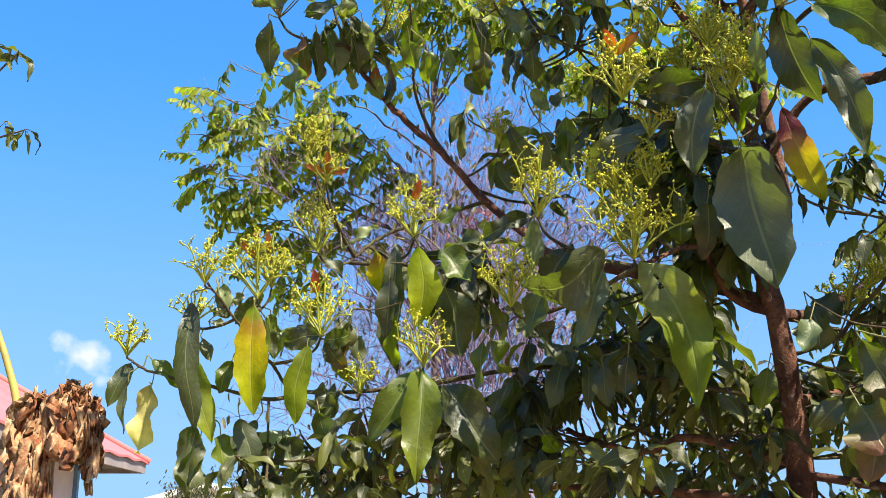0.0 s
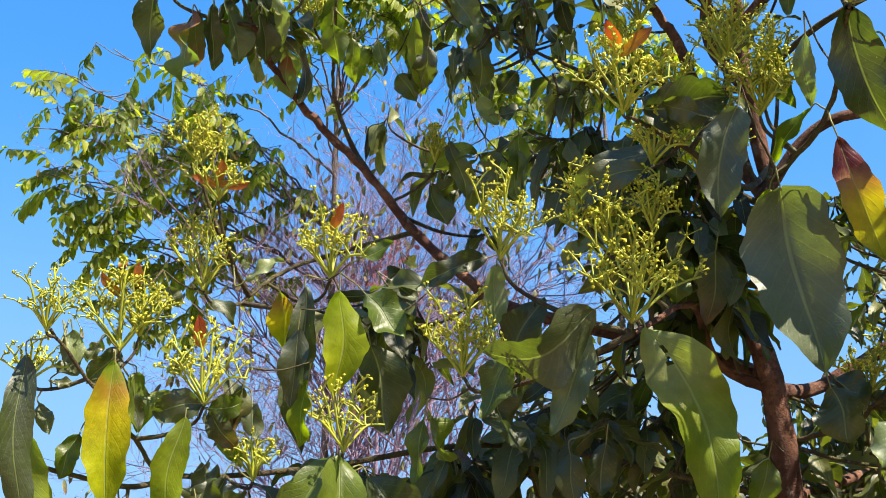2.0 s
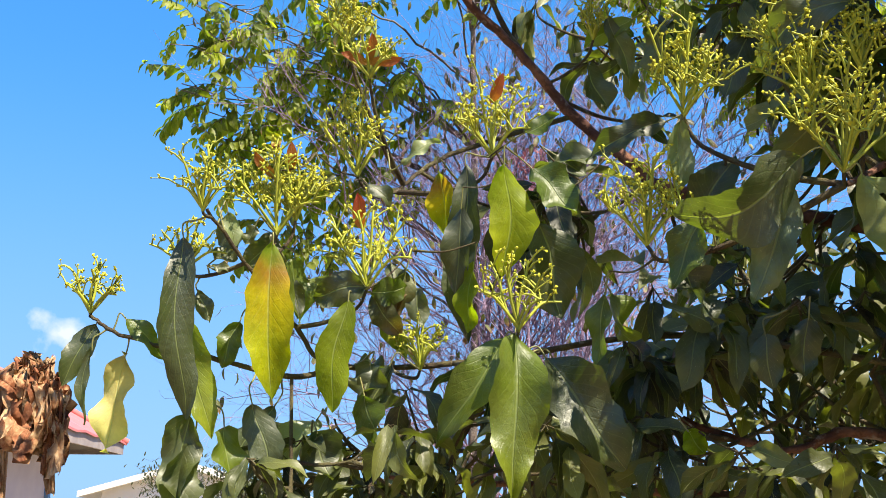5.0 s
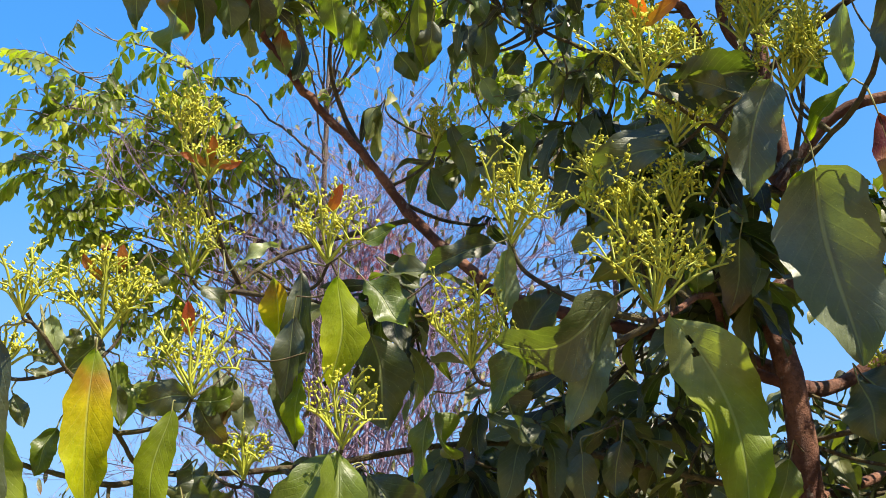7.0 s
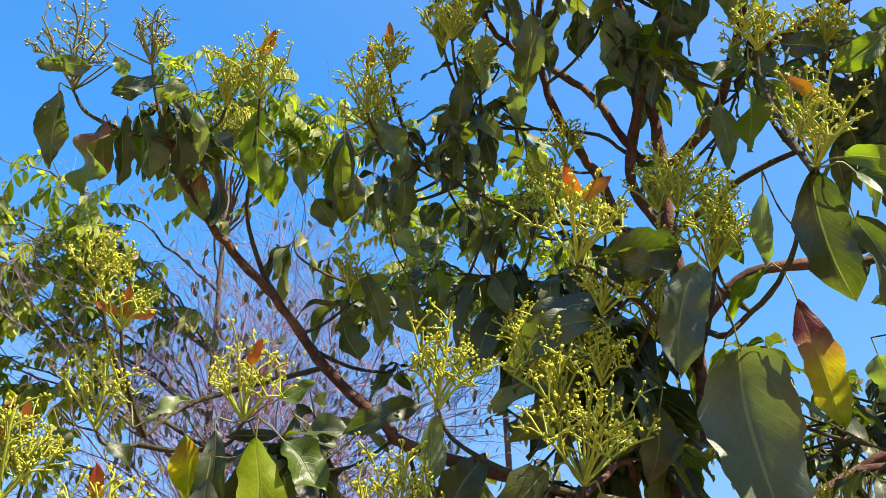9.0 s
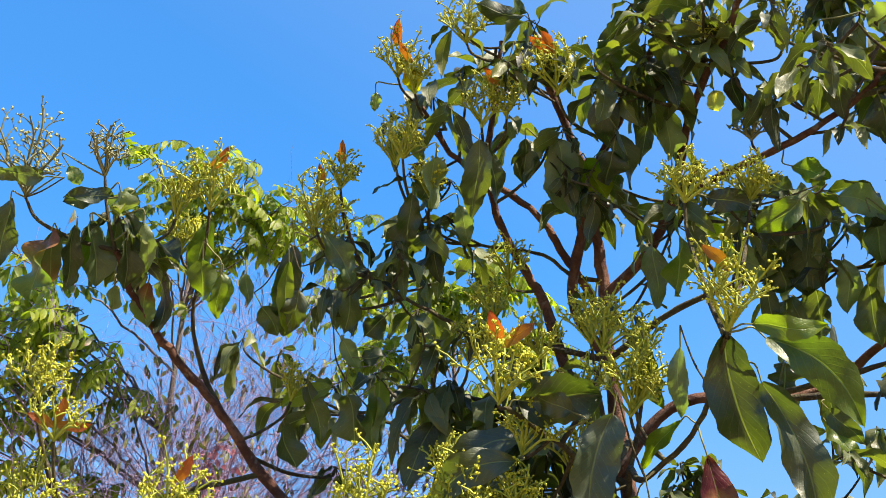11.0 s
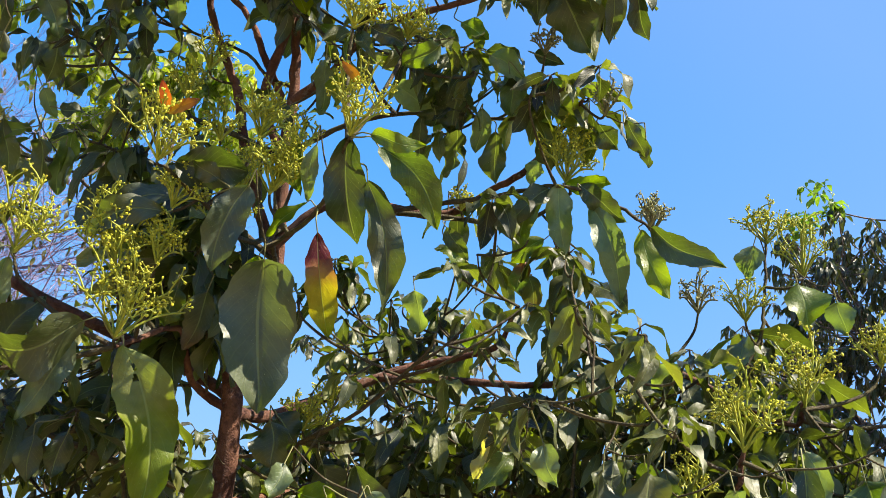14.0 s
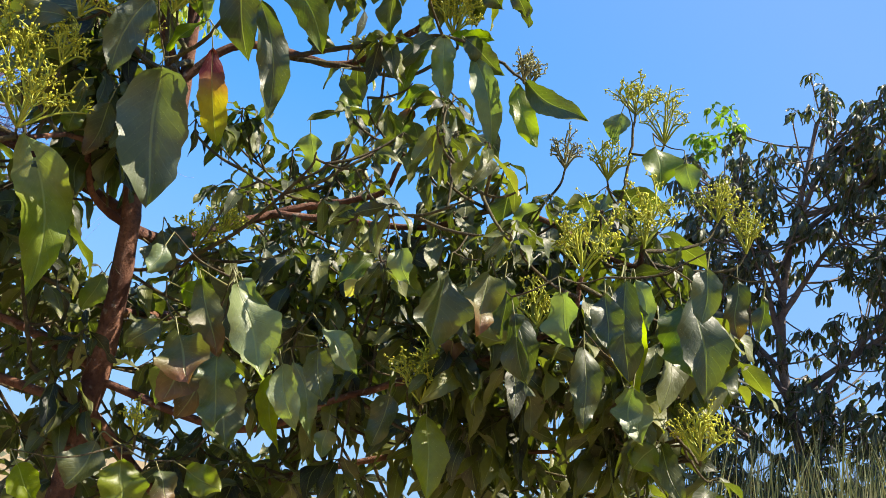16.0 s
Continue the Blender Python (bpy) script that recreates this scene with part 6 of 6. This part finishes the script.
# ---------------------------------------------------------------- withered banana plant
def banana(at):
    t = thing("banana_plant", "withered banana plant with crumpled brown hanging leaves", "plant", (at[0], at[1], 0.0))
    a = np.array(at, float)
    s = Soup()
    tube(s, curve_points([a * [1, 1, 0], a * [1, 1, 0.5] + [0.02, 0, 0], a], 8), 0.045, 0.028, 12, knots=0.03)
    part("pseudostem", s.mesh("pseudostem", [DRY]), t)
    s = Soup()
    rib = curve_points([a + [-0.10, 0.02, -0.30], a + [-0.12, 0.03, -0.05], a + [-0.17, 0.02, 0.12], a + [-0.25, 0.0, 0.32]], 8)
    tube(s, rib, 0.017, 0.010, 8)
    part("leaf_stalk", s.mesh("leaf_stalk", [BANANA_RIB]), t, "yellow-green leaf stalk")
    s = Soup()
    arm = curve_points([a + [-0.02, 0.0, -0.10], a + [0.02, -0.01, 0.01], a + [0.10, -0.02, 0.0], a + [0.165, -0.02, -0.06]], 6)
    tube(s, arm, 0.020, 0.010, 8, knots=0.12)
    part("dry_leaf_stalk", s.mesh("dry_leaf_stalk", [DRY]), t)
    for i in range(130):
        s = Soup()
        az = rng.uniform(0, 6.28)
        out = np.array([math.cos(az) * 0.7 - 0.35, math.sin(az) * 0.6, 0]) if i < 92 else np.array([math.cos(az), math.sin(az) * 0.6, 0])
        if i < 92:
            start = a + [rng.uniform(-0.055, 0.010), rng.uniform(-0.03, 0.03), rng.uniform(-0.30, 0.03)]
            reach, drop = rng.uniform(0.01, 0.10), rng.uniform(0.20, 0.8)
        else:
            start = arm[int(rng.integers(9, len(arm)))] + [rng.uniform(-0.02, 0.03), rng.uniform(-0.03, 0.03), rng.uniform(-0.03, 0.02)]
            reach, drop = rng.uniform(0.0, 0.030), rng.uniform(0.08, 0.24)
        nu, nv = 18, 8
        u, v = np.meshgrid(np.linspace(0, 1, nu + 1), np.linspace(-1, 1, nv + 1), indexing="ij")
        side = np.array([-out[1], out[0], 0.0])
        wd = rng.uniform(0.004, 0.015)
        o1, o2 = rng.uniform(0, 50, 2)
        c1 = np.array([[noise.noise(Vector((x * 3 + o1, y * 1.2, o2))) for x, y in zip(p, q)] for p, q in zip(u, v)])
        c2 = np.array([[noise.noise(Vector((x * 3.5 + o2, y * 2.6, o1))) for x, y in zip(p, q)] for p, q in zip(u, v)])
        c3 = np.array([[noise.noise(Vector((x * 6 + o2, y * 3.0, o1 + 9))) for x, y in zip(p, q)] for p, q in zip(u, v)])
        arch = np.sin(np.minimum(u * 2.2, 1.57))
        pts = start + out * (arch * reach)[..., None] + side * (v * wd * (1 - 0.3 * u) * (1 + 0.6 * c3) + c1 * (0.015 + 0.10 * u * min(1.0, drop * 2)))[..., None]
        pts = pts + out * (c2 * (0.02 + 0.07 * u) + c3 * 0.03)[..., None]
        pts[..., 2] += 0.05 * np.sin(u * 3.14) - drop * u**1.3 + c3 * 0.03
        ii, jj = np.meshgrid(np.arange(nu), np.arange(nv), indexing="ij")
        ii, jj = ii.ravel(), jj.ravel()
        w = nv + 1
        f = np.stack([ii * w + jj, ii * w + jj + 1, (ii + 1) * w + jj + 1, (ii + 1) * w + jj], 1)
        s.add(pts.reshape(-1, 3), f, np.stack([u.ravel(), v.ravel() / 2 + 0.5], 1))
        part("dry_leaf", s.mesh("dry_leaf", [DRY]), t)
    return t


banana((-1.155, 2.98, 1.905))


# ---------------------------------------------------------------- houses
def box(soup, lo, hi, mat=0):
    x0, y0, z0 = lo
    x1, y1, z1 = hi
    v = [(x0, y0, z0), (x1, y0, z0), (x1, y1, z0), (x0, y1, z0), (x0, y0, z1), (x1, y0, z1), (x1, y1, z1), (x0, y1, z1)]
    soup.add(v, [(0, 3, 2, 1), (4, 5, 6, 7), (0, 1, 5, 4), (1, 2, 6, 5), (2, 3, 7, 6), (3, 0, 4, 7)], None, mat)


def pink_house(x1, y1, eave):
    """x1, y1: the eave's far right corner. The long wall runs back towards the viewer."""
    t = thing("house", "house with a pink sheet-metal hip roof and shaded lilac walls", "house", (x1 - 4.0, y1 - 5.0, 0.0))
    over, wide, long = 0.75, 8.0, 11.0
    s = Soup()
    box(s, (x1 - wide + over, y1 - long + over, -0.05), (x1 - over, y1 - over, eave - 0.02))
    part("wall", s.mesh("wall", [PLASTER], False), t)
    s = Soup()
    box(s, (x1 - over - 0.02, y1 - over - 0.06, -0.05), (x1 - over + 0.06, y1 - over + 0.02, eave - 0.03))
    part("corner_post", s.mesh("corner_post", [BLUE], False), t)
    s = Soup()
    box(s, (x1 - wide + 0.02, y1 - long + 0.02, eave - 0.04), (x1 - 0.02, y1 - 0.02, eave + 0.0))
    part("soffit", s.mesh("soffit", [SOFFIT], False), t)
    for lo, hi in (((x1 - 0.02, y1 - long, eave - 0.10), (x1 + 0.02, y1, eave + 0.05)), ((x1 - wide, y1 - 0.02, eave - 0.10), (x1 - 0.02, y1 + 0.02, eave + 0.05)), ((x1 - wide, y1 - long - 0.02, eave - 0.10), (x1 - 0.02, y1 - long + 0.02, eave + 0.05))):
        s = Soup()
        box(s, lo, hi)
        part("fascia", s.mesh("fascia", [FASCIA], False), t)
    rise = 0.62
    half = wide / 2
    a, b = np.array((x1 - half, y1 - half, eave + rise * half)), np.array((x1 - half, y1 - long + half, eave + rise * half))
    c = [np.array(p) for p in ((x1 + 0.05, y1 + 0.05, eave + 0.06), (x1 + 0.05, y1 - long - 0.05, eave + 0.06), (x1 - wide - 0.05, y1 - long - 0.05, eave + 0.06), (x1 - wide - 0.05, y1 + 0.05, eave + 0.06))]
    for quad in ((c[0], a, b, c[1]), (c[1], b, b, c[2]), (c[2], b, a, c[3]), (c[3], a, a, c[0])):
        s = Soup()
        n = 30
        low0, hi0, hi1, low1 = quad
        lo = [low0 + (low1 - low0) * k / n for k in range(n + 1)]
        hi = [hi0 + (hi1 - hi0) * k / n for k in range(n + 1)]
        v = []
        for k in range(n + 1):
            lift = np.array([0, 0, 0.025 * (k % 2)])
            v += [lo[k] + lift, hi[k] + lift, lo[k] + lift - [0, 0, 0.03], hi[k] + lift - [0, 0, 0.03]]
        f = []
        for k in range(n):
            q = 4 * k
            f += [(q, q + 4, q + 5, q + 1), (q + 2, q + 3, q + 7, q + 6), (q, q + 2, q + 6, q + 4)]
        s.add(v, f)
        part("roof_slope", s.mesh("roof_slope", [ROOF], False), t)
    for p in c:
        s = Soup()
        q = a if np.linalg.norm(a - p) < np.linalg.norm(b - p) else b
        tube(s, [p + [0, 0, 0.02], q + [0, 0, 0.03]], 0.05, 0.05, 6)
        part("ridge_cap", s.mesh("ridge_cap", [ROOF]), t)
    return t


pink_house(-4.22, 15.0, 2.54)


def white_house(x, y, w, d, eave, ridge):
    t = thing("white_building", "small far white building with a low gable roof", "house", (x, y, 0.0))
    s = Soup()
    box(s, (x - w / 2, y, -0.05), (x + w / 2, y + d, eave))
    s.add([(x - w / 2, y, eave), (x + w / 2, y, eave), (x, y, ridge - 0.06), (x - w / 2, y + d, eave), (x + w / 2, y + d, eave), (x, y + d, ridge - 0.06)], [(0, 1, 2)])
    part("wall", s.mesh("wall", [WHITE], False), t)
    for sg in (-1, 1):
        s = Soup()
        e, r = np.array((x + sg * (w / 2 + 0.4), y - 0.3, eave - 0.08)), np.array((x, y - 0.3, ridge))
        k = np.array([0, d + 0.6, 0])
        th = np.array([0, 0, -0.12])
        s.add([e, r, r + k, e + k, e + th, r + th, r + k + th, e + k + th], [(0, 1, 2, 3), (7, 6, 5, 4), (0, 4, 5, 1), (3, 2, 6, 7), (0, 3, 7, 4)])
        part("roof_slope", s.mesh("roof_slope", [PALE_ROOF], False), t)


white_house(-4.7, 21.5, 3.4, 6.0, 2.2, 2.7)


def bush_tree(at, top, r, n, label):
    t = thing("far_tree", label, "tree", (at[0], at[1], 0.0))
    s, wood = Soup(), Soup()
    ends = []
    grow(wood, (at[0], at[1], -0.05), (0, 0, 1), top * 0.55, 0.06, 3, 0.2, ends, 0.5, (2, 4), 0.62, 0.08)
    part("trunk", wood.mesh("trunk", [GREY_BARK]), t)
    pts = [e for e, _ in ends]
    for _ in range(n):
        p = pts[int(rng.integers(len(pts)))] + rng.normal(size=3) * r * 0.10
        for _ in range(14):
            d = rng.normal(size=3) + [0, 0, 0.2]
            d /= np.linalg.norm(d)
            q = p + rng.normal(size=3) * 0.08
            blade(s, q, q + d * 0.055, 0.016, (0, 0, 1), 0.05, 3, 2)
    tagged(part("crown", s.mesh("crown", [LEAF["far"]]), t), kind="stuff")


bush_tree((-1.95, 10.6), 2.15, 0.6, 420, "small feathery tree near the white building")


# low scrub closing the distance
def scrub():
    s = Soup()
    for _ in range(5200):
        az = rng.uniform(0, 6.283)
        rad = rng.uniform(26, 60)
        h = (0.8 + 0.9 * noise.noise(Vector((math.cos(az) * 3, math.sin(az) * 3, 0)))) * rad / 40
        p = np.array((rad * math.cos(az), rad * math.sin(az), rng.uniform(0, max(0.3, h))))
        d = rng.normal(size=3)
        d /= np.linalg.norm(d)
        blade(s, p, p + d * rng.uniform(0.4, 0.9), 0.4, rng.normal(size=3), 0.1, 3, 2)
    tagged(new("distant_scrub", s.mesh("distant_scrub", [LEAF["far"]])), "low green scrub far off along the horizon", "scrub", kind="stuff")


scrub()


# the neighbouring sapling whose twig ends reach in
def sapling(foot):
    t = thing("sapling", "thin sapling with small dark leaves at its twig ends", "tree", (foot[0], foot[1], 0.0))
    s = Soup()
    foot = np.array(foot)
    top = foot + [0.05, 0.0, 2.75]
    line = curve_points([foot, foot + [0.03, 0.02, 1.4], top], 8)
    tube(s, line, 0.02, 0.006, 7)
    part("trunk", s.mesh("trunk", [GREY_BARK]), t)
    for tip in ((-0.80, 1.62, 2.53), (-0.78, 1.66, 2.35)):
        tip = np.array(tip)
        b, l, w = Soup(), Soup(), Soup()
        tube(b, curve_points([line[-4], (line[-4] + tip) / 2 + [0, 0, 0.04], tip], 6), 0.006, 0.002, 5)
        part("branch", b.mesh("branch", [GREY_BARK]), t)
        shoot(l, w, tip, 0.06, None, 5)
        shoot(l, w, tip + [-0.05, 0, 0.02], 0.06, None, 4)
        k = part("leaf_tuft", l.mesh("leaf_tuft", [LEAF["foliage"]]), t)
        q = new("petiole", w.mesh("petiole", [TWIG]))
        q["kind"] = "stuff"
        q.parent = k


sapling((-1.15, 1.75, -0.05))
